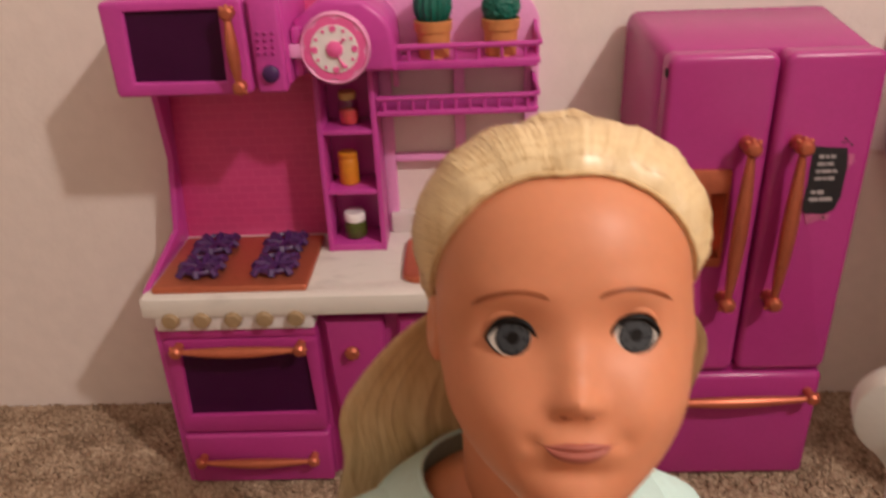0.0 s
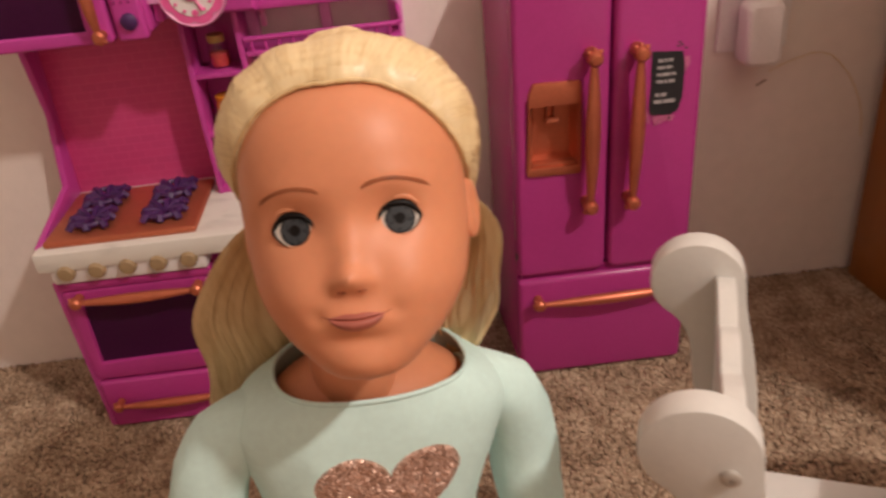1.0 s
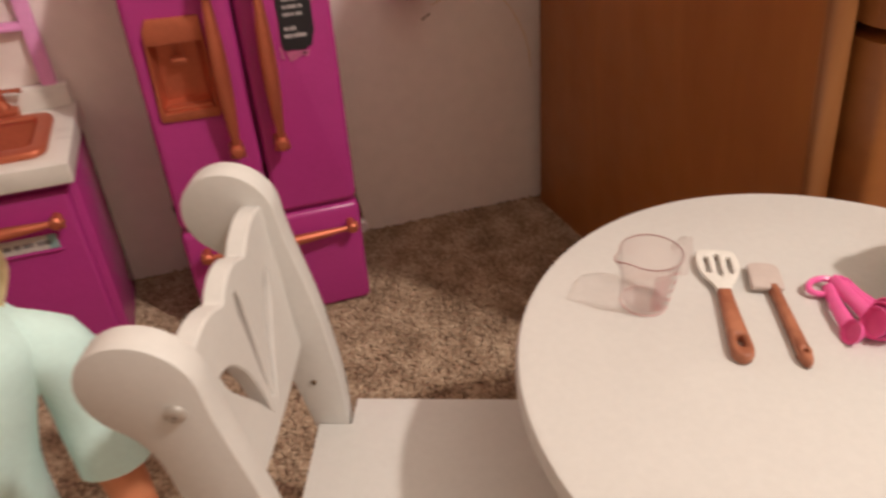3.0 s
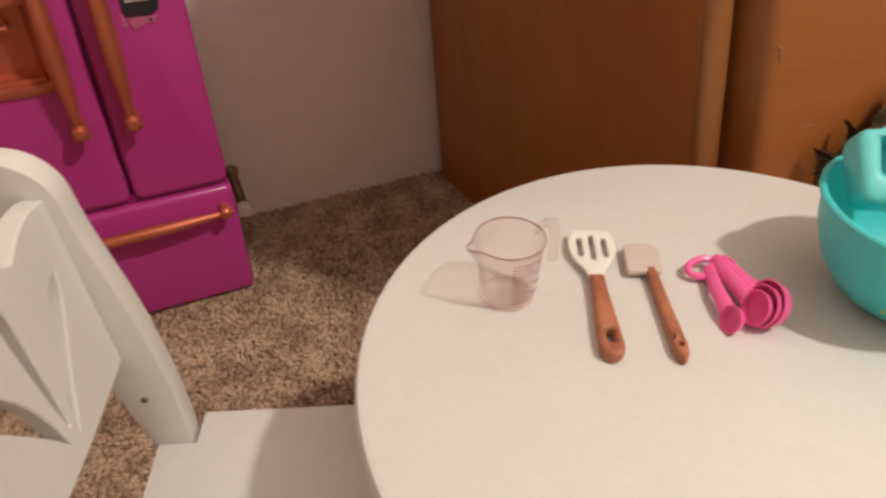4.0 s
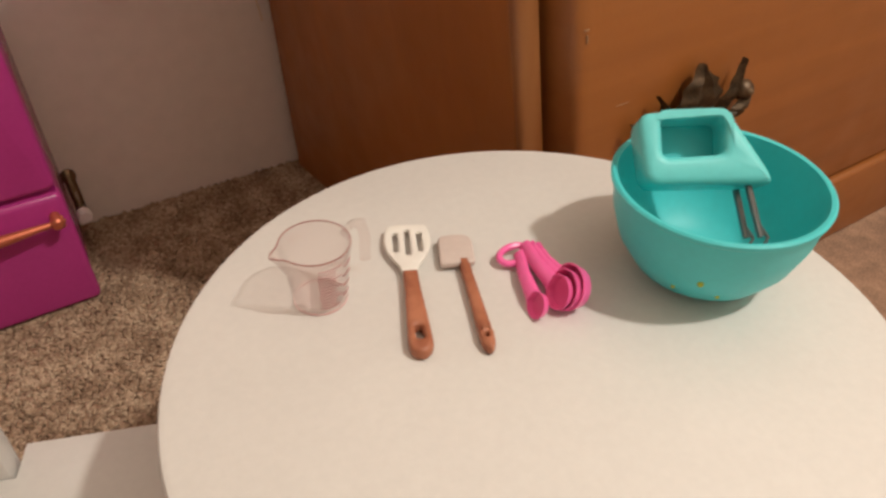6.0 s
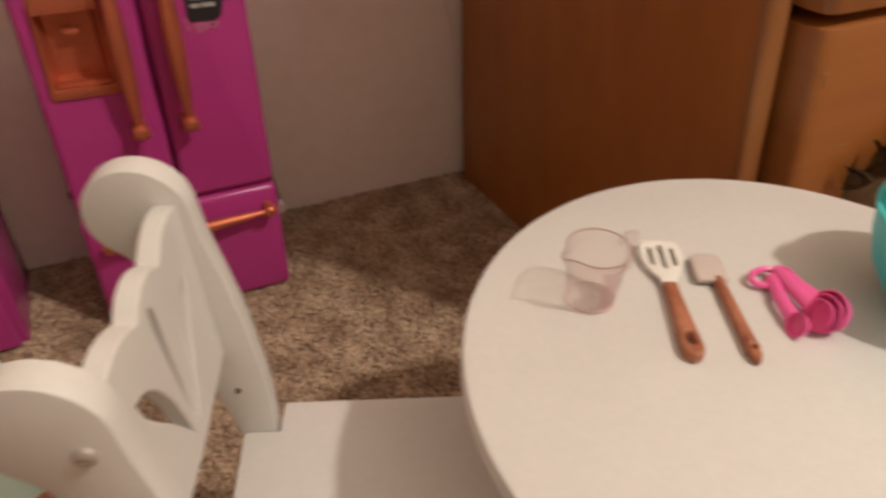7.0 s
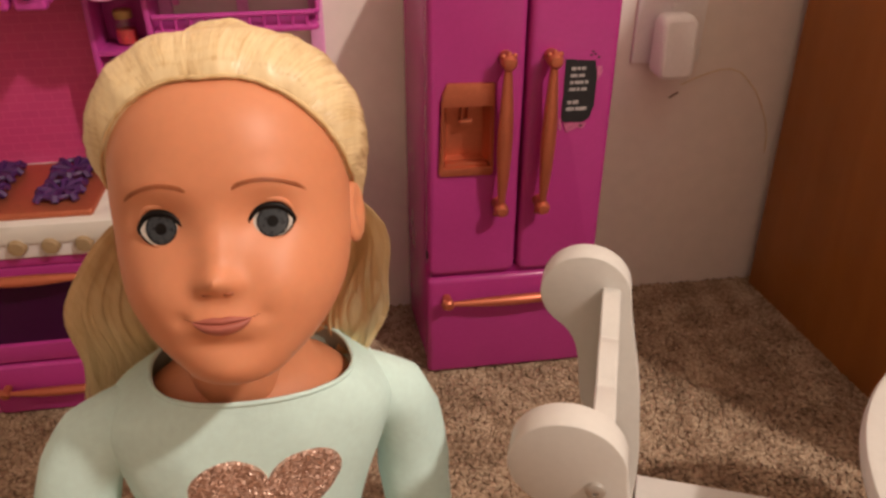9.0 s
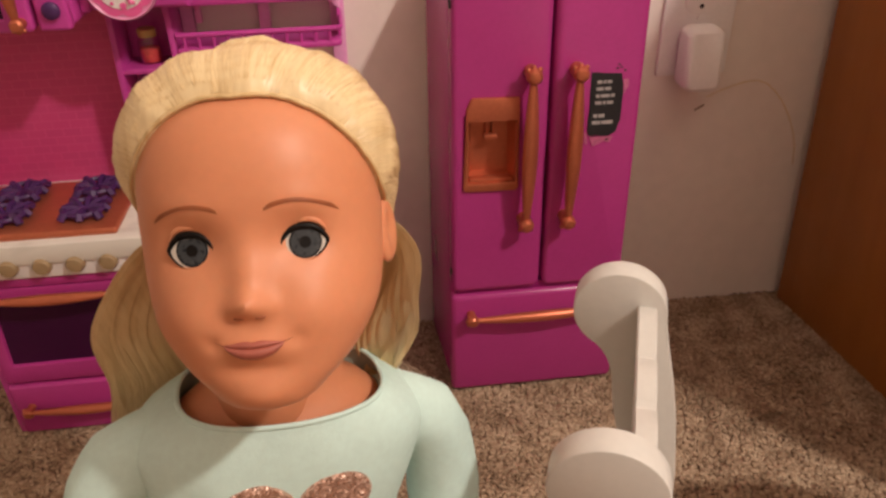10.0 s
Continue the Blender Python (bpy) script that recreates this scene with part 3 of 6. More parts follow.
    for x, s in ((-0.0155, -1), (0.0305, 1)):
        put("lever", both(lathe([(0.0070, 0.222), (0.0065, 0.225), (0.0040, 0.229), (0.0030, 0.234), (0.0038, 0.238), (0.0030, 0.241), (0, 0.242)], (x, 0.661, 0), 14), tube([(x, 0.661, 0.2385), (x + s * 0.010, 0.660, 0.2385), (x + s * 0.019, 0.659, 0.238)], [0.0020, 0.0017, 0.0024], 8)), COPPER, tap)

    # hob
    put("hob", box(-0.262, -0.1275, 0.5565, 0.658, 0.2130, 0.2195, 0.0030, 3), COPPER, k, "copper-painted hob tray with purple burner grates")
    for x in (-0.2255, -0.1600):
        for y in (0.5880, 0.6320):
            g = put("burner", lathe([(0.0, 0.2185), (0.008, 0.2185), (0.008, 0.2225), (0.005, 0.2240), (0, 0.2240)], (x, y, 0), 14), PURPLE, k, "purple plastic burner grate")
            for i in range(8):
                a = math.pi * i / 4
                d = Vector((math.cos(a), math.sin(a), 0))
                e = 0.0235 if i % 2 else 0.0195
                o = Vector((x, y, 0))
                put("grate_arm", tube([o + d * 0.004 + Vector((0, 0, 0.2215)), o + d * 0.010 + Vector((0, 0, 0.2252)), o + d * e * 0.85 + Vector((0, 0, 0.2252)), o + d * e + Vector((0, 0, 0.2215))], [0.0028, 0.0032, 0.0037, 0.0032], 6), PURPLE, g)
            ring = [(x + 0.0165 * math.cos(2 * math.pi * i / 16), y + 0.0165 * math.sin(2 * math.pi * i / 16), 0.2250) for i in range(17)]
            put("grate_ring", tube(ring, 0.0024, 6, caps=False), PURPLE, g)

    # rose-printed panel behind the hob
    put("back_panel", prism([(-0.268, 0.2130), (-0.112, 0.2130), (-0.112, 0.4500), (-0.2565, 0.4500), (-0.2590, 0.385), (-0.2635, 0.30)], "y", 0.672, 0.680, 0.001), ROSE, k, "rose pink printed panel behind the hob")
    curved = prism([(0.560, 0.213), (0.680, 0.213), (0.680, 0.384), (0.640, 0.384), (0.660, 0.30), (0.648, 0.232)], "x", -0.272, -0.266, 0.001)
    for v in curved.verts:
        v.co.x += 0.010 * (v.co.z - 0.213) / 0.17
    put("side_panel", curved, PINK_HOT)

    # microwave
    MF = 0.578
    mw = put("microwave", both(box(-0.2580, -0.124, MF + 0.006, 0.674, 0.3815, 0.4515, 0.004, 3)), PINK_HOT, k, "pink plastic microwave with a dark window and a copper handle")
    mdoor = put("door", prism(rounded(0.1065, 0.0715, 0.004, 4, -0.2055, 0.4155), "y", MF - 0.004, MF + 0.008, 0.0025, 3, holes=[[(-0.2432, 0.3910), (-0.1722, 0.3900), (-0.1700, 0.4433), (-0.2410, 0.4433)]]), PINK_HOT, mw)
    put("window", box(-0.248, -0.166, MF, MF + 0.006, 0.386, 0.448), WINDOW_DARK, mdoor, "dark purple microwave window")
    bar(mdoor, (-0.1596, MF - 0.003, 0.3872), (-0.1606, MF - 0.003, 0.4415), 0.010, 0.0040)
    put("control_side", box(-0.1490, -0.1255, MF - 0.003, MF + 0.008, 0.3795, 0.4515, 0.003, 3), PINK_HOT, mw)
    for i in range(4):
        for j in range(3):
            put("button", lathe([(0.0014, 0.001), (0.0014, -0.0006), (0.0009, -0.0011), (0, -0.0012)], (-0.1446 + j * 0.0056 + i * 0.0004, MF - 0.003, 0.4096 + i * 0.0050), 10, "y"), MAGENTA_DEEP, mw)
    put("dial", lathe([(0.0066, 0), (0.0064, -0.003), (0.0045, -0.0045), (0, -0.0047)], (-0.1368, MF - 0.003, 0.3948), 18, "y"), PURPLE, mw)

    # hood with the clock before it
    hood = put("hood", prism([(-0.1235, 0.3855), (-0.0440, 0.3855), (-0.0440, 0.4085), (-0.0466, 0.4225), (-0.0545, 0.4320), (-0.0673, 0.4415), (-0.102, 0.4425), (-0.1235, 0.4265)], "y", 0.608, 0.674, 0.005, 4), PINK_HOT)
    bracket = put("bracket", box(-0.1232, -0.116, 0.596, 0.612, 0.3870, 0.424, 0.002), PINK_HOT, hood)
    put("tab", box(-0.1248, -0.114, 0.5900, 0.5955, 0.4025, 0.4125, 0.001), PINK, bracket, "pale pink tab")
    cx, cz, cy = -0.0888, 0.4085, 0.590
    clock = put("clock", lathe([(0.0, 0.012), (0.0255, 0.012), (0.0275, 0.008), (0.0275, 0.001), (0.0262, -0.001), (0.0245, 0.0005), (0, 0.0005)], (cx, cy, cz), 40, "y"), PINK_PALE, k, "round pink toy clock with a scalloped white face")
    petal = []
    for i in range(96):
        a = 2 * math.pi * i / 96
        r = 0.0212 + 0.0038 * abs(math.sin(4 * a + 0.4)) ** 0.6
        petal.append((cx + r * math.cos(a), cz + r * math.sin(a)))
    put("petals", prism(petal, "y", cy - 0.0005, cy + 0.002), SPOON_PINK, clock)
    put("dial", lathe([(0.0188, 0.001), (0.0184, -0.0012), (0, -0.0012)], (cx, cy, cz), 32, "y"), WHITE_PLASTIC, clock)
    for i in range(12):
        a = 2 * math.pi * i / 12
        r = 0.0027 if i % 3 == 0 else 0.0014
        put("hour_mark", lathe([(r, 0), (r, -0.0008), (0, -0.0009)], (cx + 0.0157 * math.cos(a), cy - 0.0011, cz + 0.0157 * math.sin(a)), 8, "y"), SPOON_PINK, clock)
    put("clock_hands", both(lathe([(0.0067, 0), (0.0062, -0.002), (0.0038, -0.0032), (0, -0.0035)], (cx, cy - 0.001, cz), 16, "y"),
        tube([(cx, cy - 0.0022, cz), (cx + 0.0066, cy - 0.0022, cz + 0.0064), (cx + 0.0085, cy - 0.0022, cz + 0.0080)], [0.0012, 0.0010, 0.0017], 6), tube([(cx, cy - 0.0022, cz), (cx + 0.0038, cy - 0.0022, cz - 0.0085), (cx + 0.0066, cy - 0.0022, cz - 0.0138)], [0.0008, 0.0008, 0.0022], 6)), SPOON_PINK, clock)

    # spice cubby: three open boxes one above another
    cub = put("spice_shelf", box(-0.118, -0.067, 0.670, 0.679, 0.2135, 0.392), PINK_HOT, k, "narrow hot pink spice shelf with three compartments")
    put("side_board", prism([(-0.1195, 0.2135), (-0.1150, 0.2135), (-0.1140, 0.300), (-0.1120, 0.392), (-0.1165, 0.392), (-0.1190, 0.300)], "y", 0.630, 0.670, 0.0008), PINK_HOT, cub)
    put("side_board", prism([(-0.0700, 0.2135), (-0.0655, 0.2135), (-0.0655, 0.392), (-0.0705, 0.392)], "y", 0.630, 0.670, 0.0008), PINK_HOT, cub)
    for z0, z1 in ((0.2135, 0.2205), (0.2700, 0.2745), (0.3260, 0.3305)):
        put("shelf_board", box(-0.1165, -0.0690, 0.631, 0.670, z0, z1, 0.0008), PINK_HOT, cub)

    # window frame with four panes open to the wall
    y0, y1 = 0.672, 0.680
    holes = []
    for x0, x1 in ((-0.0550, 0.0015), (0.0114, 0.0648)):
        for z0, z1 in ((0.2300, 0.2860), (0.2925, 0.3365), (0.3430, 0.3800)):
            holes.append([(x0, z0), (x1, z0), (x1, z1), (x0, z1)])
    out = [(-0.066, 0.2135), (0.0780, 0.2135), (0.0770, 0.300), (0.0780, 0.404)] + [(0.0520 + 0.026 * math.cos(radians(a)), 0.405 + 0.030 * math.sin(radians(a))) for a in range(5, 91, 8)] + [(-0.066, 0.4355)]
    put("window_frame", prism(out, "y", y0, y1, 0.0012, 2, holes=holes), PINK, k, "light pink window frame with open panes")
    put("window_ledge", box(-0.054, 0.0645, y0 - 0.0015, y0, 0.2862, 0.2900, 0.0004), PINK)

    # two railed shelves
    def rail_shelf(z, zt, x0, x1, ybar, posts):
        sh = put("shelf", prism([(x0, 0.674), (x0, 0.629)] + [(x1 - 0.006 + 0.006 * math.sin(radians(a)), 0.629 + 0.006 - 0.006 * math.cos(radians(a))) for a in range(0, 91, 30)] + [(x1, 0.674)], "z", z, z + 0.0055, 0.0018, 2), PINK_HOT)
        put("rail", tube([(x0, ybar, zt), (x1 - 0.004, ybar, zt), (x1 - 0.001, ybar + 0.004, zt), (x1 - 0.001, 0.674, zt + 0.004)], 0.0024, 8), PINK_HOT, sh)
        for i in range(posts):
            xx = x0 + (x1 - 0.004 - x0) * (i + 0.5) / posts
            put("post", tube([(xx, ybar, z + 0.004), (xx, ybar, zt)], 0.0014, 6), PINK_HOT, sh)
        put("rail_end", prism([(0.645, z + 0.005), (0.672, z + 0.005), (0.672, zt + 0.012), (0.662, zt + 0.006), (0.645, zt - 0.001)], "x", x1 - 0.0030, x1 - 0.0005), PINK_HOT, sh)
        return sh

    tray = rail_shelf(0.3825, 0.3998, -0.044, 0.0752, 0.6305, 6)
    put("lip", box(-0.0700, 0.0725, 0.6280, 0.6325, 0.3812, 0.3885, 0.0015), PINK_HOT, tray)
    rail_shelf(0.3415, 0.3573, -0.064, 0.0742, 0.6305, 11)
    put("hook", both(box(-0.052, -0.047, 0.664, 0.671, 0.3585, 0.3700, 0.001), ball((-0.0495, 0.665, 0.372), 0.0032, 10)), PINK_PALE)
    put("shelf_bracket", prism([(0.058, 0.3815), (0.073, 0.3815), (0.0742, 0.370), (0.070, 0.3725)], "y", 0.645, 0.670, 0.0006), PINK)
    return k


kitchen()


def flower_pot(x, y, z, plant):
    p = thing("potted_cactus", (x, y, z), "orange toy flower pot with a ridged dark green cactus", "potted plant", "cactus pots on the shelf")
    part("pot", lathe([(0, 0), (0.0132, 0), (0.0145, 0.0215), (0.0145, 0.0220), (0.0158, 0.0226), (0.0164, 0.0308), (0.0155, 0.0314), (0.0146, 0.0282), (0, 0.0277)], n=28), TERRACOTTA, p)
    bm = bmesh.new()
    if plant == "ridged":
        bmesh.ops.create_uvsphere(bm, u_segments=80, v_segments=24, radius=1)
        for v in bm.verts:
            a = math.atan2(v.co.y, v.co.x)
            k = 1 + 0.06 * math.cos(16 * a)
            v.co = (v.co.x * 0.0155 * k, v.co.y * 0.0155 * k, 0.0425 + v.co.z * 0.0180)
    else:
        bmesh.ops.create_icosphere(bm, subdivisions=5, radius=1)
        for v in bm.verts:
            k = 1 + 0.10 * noise.noise(v.co * 5.5) + 0.05 * noise.noise(v.co * 12)
            v.co = (v.co.x * 0.0158 * k, v.co.y * 0.0158 * k, 0.0405 + v.co.z * 0.0150 * k)
    part("cactus", bm, CACTUS, p)


flower_pot(-0.0160, 0.655, 0.3862, "ridged")
flower_pot(0.0410, 0.655, 0.3862, "lumpy")


def jar(x, y, z, kind):
    if kind == "green":
        j = thing("spice_jar", (x, y, z), "toy jar of olive green contents with a white lid", "jar", "jars in the spice shelf")
        part("jar", lathe([(0, 0), (0.0085, 0), (0.0105, 0.003), (0.0105, 0.014), (0.0092, 0.018), (0, 0.018)], n=24), JAR_GREEN, j)
        part("lid", lathe([(0.0100, 0.0175), (0.0104, 0.019), (0.0104, 0.0245), (0.0095, 0.026), (0, 0.026)], n=24), WHITE_PLASTIC, j, "white lid")
    elif kind == "orange":
        j = thing("spice_jar", (x, y, z), "plain orange toy spice jar", "jar", "jars in the spice shelf")
        part("jar", lathe([(0, 0), (0.0088, 0), (0.0092, 0.002), (0.0092, 0.022), (0.0080, 0.0245), (0, 0.0245)], n=24), JAR_ORANGE, j)
        part("lid", lathe([(0.0084, 0.0245), (0.0090, 0.0255), (0.0090, 0.0290), (0.0080, 0.0300), (0, 0.0300)], n=24), JAR_ORANGE, j)
    else:
        j = thing("spice_jar", (x, y, z), "clear toy jar with coral contents and a tan lid", "jar", "jars in the spice shelf")
        part("contents", lathe([(0, 0.001), (0.0075, 0.001), (0.0085, 0.003), (0.0085, 0.0125), (0, 0.0135)], n=20), JAR_PINK, j)
        part("jar", lathe([(0, 0), (0.0085, 0), (0.0096, 0.003), (0.0096, 0.019), (0.0075, 0.0235), (0.0070, 0.0235), (0.0088, 0.018), (0.0088, 0.003), (0, 0.0008)], n=24), CLEAR, j, "clear plastic jar")
        part("lid", lathe([(0.0075, 0.0225), (0.0078, 0.0235), (0.0078, 0.0285), (0.0070, 0.0295), (0, 0.0295)], n=20), LID_TAN, j, "tan lid")


jar(-0.0972, 0.655, 0.2178, "green")
jar(-0.0990, 0.657, 0.2724, "orange")
jar(-0.0946, 0.657, 0.3291, "clear")


# ---- dresser ----
def dresser():
    d = thing("dresser", (0.9, 0.47, 0), "brown stained wooden dresser with dark leaf-shaped metal pulls", "dresser")
    P = lambda bm: (bmesh.ops.translate(bm, verts=list(bm.verts), vec=(-0.9, -0.47, 0)), bm)[1]

    def lean(bm):
        """Shears the left side to fit the camera's view: the front foot goes right."""
        for v in bm.verts:
            if v.co.x < 0.7:
                k = max(0.0, min(1.05, (0.674 - v.co.y) / 0.394))
                v.co.x += 0.036 * k - (0.05 + 0.10 * k) * v.co.z
        return bm

    # top is out of view; height chosen for the shadow it throws on the wall
    H = 0.635
    part("side_panel", P(lean(prism([(0.5755, 0.674), (0.5755, 0.2835), (0.5762, 0.2828), (0.5942, 0.2828), (0.5942, 0.674)], "z", FLOOR, H, 0.0008, 1))), WOOD, d, "dark brown stained side panel")
    # front light on this edge is put into its colour
    stile = [(0.5757, 0.2826), (0.5757, 0.2812), (0.5764, 0.2795), (0.5780, 0.2782), (0.5805, 0.2776), (0.5915, 0.2776), (0.5938, 0.2788), (0.5942, 0.2826)]
    part("front_stile", P(lean(prism(stile, "z", FLOOR, H))), WOOD_EDGE, d, "front edge of the side panel, toned as front-lit")
    # carcass coloured near black, so the drawer gaps carry shade in their paint
    part("carcass", P(lean(box(0.5944, 1.30, 0.3040, 0.670, 0.01, H - 0.022))), GAP_SHADE, d)
    part("top_board", P(lean(box(0.5945, 1.3000, 0.2640, 0.673, H - 0.0215, H - 0.001, 0.003, 2))), WOOD_FRONT, d, "golden brown dresser top")
    part("side_panel", P(box(1.3005, 1.3185, 0.2828, 0.673, FLOOR, H, 0.001, 1)), WOOD, d)
    for z0, z1 in ((0.082, 0.331), (0.339, 0.606)):
        # a thick front that stands well proud of the stile, its edge worn round
        plan = [(0.6020, 0.3035), (0.6024, 0.2760), (0.6062, 0.2668), (0.6078, 0.2640), (0.6100, 0.2624), (0.6130, 0.2614), (0.6180, 0.2610), (0.80, 0.2610), (1.28, 0.2610), (1.28, 0.3035)]
        dr = part("drawer", P(lean(prism(plan, "z", z0, z1, 0.0022, 2))), WOOD_FRONT, d, "golden brown drawer front")
        if z0 < 0.1:
            def forward(bm):
                k = (0.2610 + 0.02) / (0.2790 + 0.02)
                for v in bm.verts:
                    v.co = Vector((0.30, -0.02, 0.475)).lerp(v.co, k) + Vector((0.004, 0, 0))
                return P(bm)
            pull(dr, forward)
            for x, z, w, h in ((0.6125, 0.3020, 0.0035, 0.0014), (0.6140, 0.2945, 0.0014, 0.0050), (0.6400, 0.2440, 0.0110, 0.0007)):
                part("scratch", P(lean(box(x, x + w, 0.2606, 0.2616, z, z + h, 0.0002, 1))), SCUFF, dr)
    part("base_rail", P(lean(box(0.6045, 1.29, 0.256, 0.3035, FLOOR, 0.078, 0.005, 3))), WOOD_FRONT, d)


def pull(parent, P):
    """An acanthus-leaf plate of dark cast metal, with a drop ring before it."""
    y = 0.279
    def blade(x, z, h, w, tilt, taper=5):
        bm = bmesh.new()
        rows = []
        for i in range(33):
            t = i / 32
            lobe = 0.30 * abs(math.sin(t * 11 + x * 90)) + 0.30 * noise.noise(Vector((t * 9, x * 200, 3)))
            half = w * (0.62 + 0.38 * math.sin(math.pi * min(1.0, t * 1.1))) * (1 - 0.93 * t ** taper) * (0.86 + lobe)
            mid = Vector((x + tilt * h * t * t, y - 0.004 - 0.012 * math.sin(2.6 * t) + 0.0016 * noise.noise(Vector((t * 8, x * 300, 7))), z + h * t))
            rows.append([bm.verts.new(mid + Vector((-half, 0.004, 0))), bm.verts.new(mid + Vector((-half * 0.4, -0.001, 0))), bm.verts.new(mid + Vector((0, 0.0025, 0))), bm.verts.new(mid + Vector((half * 0.4, -0.001, 0))), bm.verts.new(mid + Vector((half, 0.004, 0)))])
        for a, b in zip(rows, rows[1:]):
            for k in range(4):
                bm.faces.new((a[k], a[k + 1], b[k + 1], b[k]))
        bmesh.ops.solidify(bm, geom=list(bm.faces), thickness=0.0025)
        bmesh.ops.recalc_face_normals(bm, faces=list(bm.faces))
        return bm
    plate = both(blade(0.729, 0.190, 0.0570, 0.0235, 0.00), blade(0.702, 0.190, 0.0420, 0.0130, -0.30, 1.2), blade(0.758, 0.188, 0.0520, 0.0120, 0.34, 1.3), blade(0.690, 0.188, 0.0280, 0.0130, -0.8), blade(0.772, 0.186, 0.0260, 0.0120, 0.7))
    join(plate, ball((0.7840, y - 0.008, 0.2120), 0.0085, 10))
    join(plate, ball((0.7830, y - 0.014, 0.2130), 0.0042, 10))
    join(plate, lathe([(0, -0.004), (0.03, -0.004), (0.034, -0.001), (0.034, 0.002)], (0.735, y, 0.182), 24, "y", (1.4, 0.7)))
    p = part("drawer_pull", P(plate), BRONZE, parent, "dark antique metal leaf-shaped drawer pull")
    ring = [(0.735 + 0.035 * math.cos(math.pi * i / 14), y - 0.012, 0.170 - 0.040 * math.sin(math.pi * i / 14)) for i in range(15)]
    part("ring", P(tube(ring, 0.0035, 8)), BRONZE, p)


dresser()


# ---- white toy chair ----
def chair():
    u0, w0 = 0.20, 0.2818
    ang = math.degrees(math.atan2(-0.357, 0.934))
    base = Vector((0.934, -0.357, 0)) * u0 + Vector((0.357, 0.934, 0)) * w0
    c = thing("toy_chair", base, "white painted wooden toy chair with scroll-topped posts and a cut-out back", "chair", turn=ang)
    S = lambda bm: (bmesh.ops.translate(bm, verts=list(bm.verts), vec=(-u0, -w0, 0)), bm)[1]
    # outline of a side post in (u, z): round scroll, then a stem that sweeps forward to the foot
    cu, cz, r = 0.0950, 0.2950, 0.0240
    scroll = [(cu + r * math.cos(radians(a)), cz + r * math.sin(radians(a))) for a in range(10, 236, 9)]
    rear = bez((0.0840, 0.2735), (0.0930, 0.2660), (0.0955, 0.2550), (0.0965, 0.2400), 6) + bez((0.0965, 0.2400), (0.0990, 0.2150), (0.1150, 0.1700), (0.1200, 0.1350), 6)[1:] + [(0.1120, 0.06), (0.0966, FLOOR), (0.1172, FLOOR)]
    front = bez((0.1320, 0.07), (0.1420, 0.11), (0.1420, 0.17), (0.1355, 0.2080), 6) + bez((0.1355, 0.2080), (0.1320, 0.2440), (0.1220, 0.2700), (0.1195, 0.2920), 6)[1:]
    outline = scroll + rear + front
    for w, th in ((0.2125, 0.0133), (0.3345, 0.0140)):
        post = part("side_post", S(prism(outline, "y", w, w + th, 0.0012, 2)), WHITE_PAINT, c)
        side = w if w < 0.3 else w + th
        out = -1 if w < 0.3 else 1
        inner = w + th if w < 0.3 else w
        for u, z in ((0.1075, 0.2865), (0.1230, 0.1790)):
            part("screw", S(both(lathe([(0, 0), (0.0042, 0), (0.0040, out * 0.0016), (0.0026, out * 0.0026), (0.0012, out * 0.0026), (0.0010, out * 0.0012), (0, out * 0.0012)], (u, side, z), 14, "y"))), STEEL, post, "zinc screw head")
        part("screw_tip", S(lathe([(0, 0), (0.0018, 0), (0.0014, -out * 0.0012), (0, -out * 0.0012)], (0.1230, inner, 0.1790), 10, "y")), BRONZE, post, "dark screw tip")
    # seat, notched at the back for the posts
    a, b = 0.2085, 0.3555
    seat = [(0.1215, 0.2262), (0.1415, 0.2262), (0.1425, a), (0.275, a), (0.283, a + 0.008), (0.283, b - 0.008), (0.275, b), (0.1425, b), (0.1415, 0.3343), (0.1215, 0.3343)]
    part("seat", S(prism(seat, "z", 0.1310, 0.1440, 0.0012, 2)), WHITE_PAINT, c)
    for w in (0.214, 0.338):
        part("leg", S(box(0.250, 0.266, w, w + 0.012, FLOOR, 0.131, 0.001)), WHITE_PAINT, c)
    # back panel with scalloped top and cut-outs, sloping forward to its foot
    m, lo, hi = 0.2803, 0.2260, 0.3344
    top = []
    for i in range(49):
        t = i / 48
        d = abs(lo + (hi - lo) * t - m)
        lobe = 0.0070 * math.cos(math.pi / 2 * d / 0.0168) ** 0.7 if d < 0.0168 else 0.0080 * math.sin(math.pi * 0.8 * (d - 0.0168) / 0.0374) ** 0.8
        top.append((lo + (hi - lo) * t, 0.2960 + lobe))
    bot = [(hi - (hi - lo) * i / 16, 0.2085 - 0.003 * math.sin(math.pi * i / 16)) for i in range(17)]

    def drop(w1, z1, w2, z2, half):
        d = Vector((w2 - w1, z2 - z1))
        nrm = Vector((-d.y, d.x)).normalized()
        left, right = [], []
        for i in range(9):
            t = i / 8
            hw = half * (1 - t) ** 0.7 * min(1.0, 0.35 + 5 * t) + 0.0003
            p = Vector((w1, z1)) + d * t
            left.append(tuple(p + nrm * hw))
            right.append(tuple(p - nrm * hw))
        return left + right[::-1]

    def leaf(s):
        o = bez((m + s * 0.0045, 0.2185), (m + s * 0.010, 0.2520), (m + s * 0.024, 0.2760), (m + s * 0.0395, 0.2770), 8)
        i = bez((m + s * 0.0395, 0.2770), (m + s * 0.0370, 0.2600), (m + s * 0.026, 0.2560), (m + s * 0.0045, 0.2185), 8)
        return o + i[1:-1]

    holes = [drop(m - 0.0030, 0.2925, m, 0.2250, 0.0034), leaf(-1), leaf(1)]
    back = prism(top + bot, "x", 0.0, 0.0095, 0.0008, 1, holes=holes)
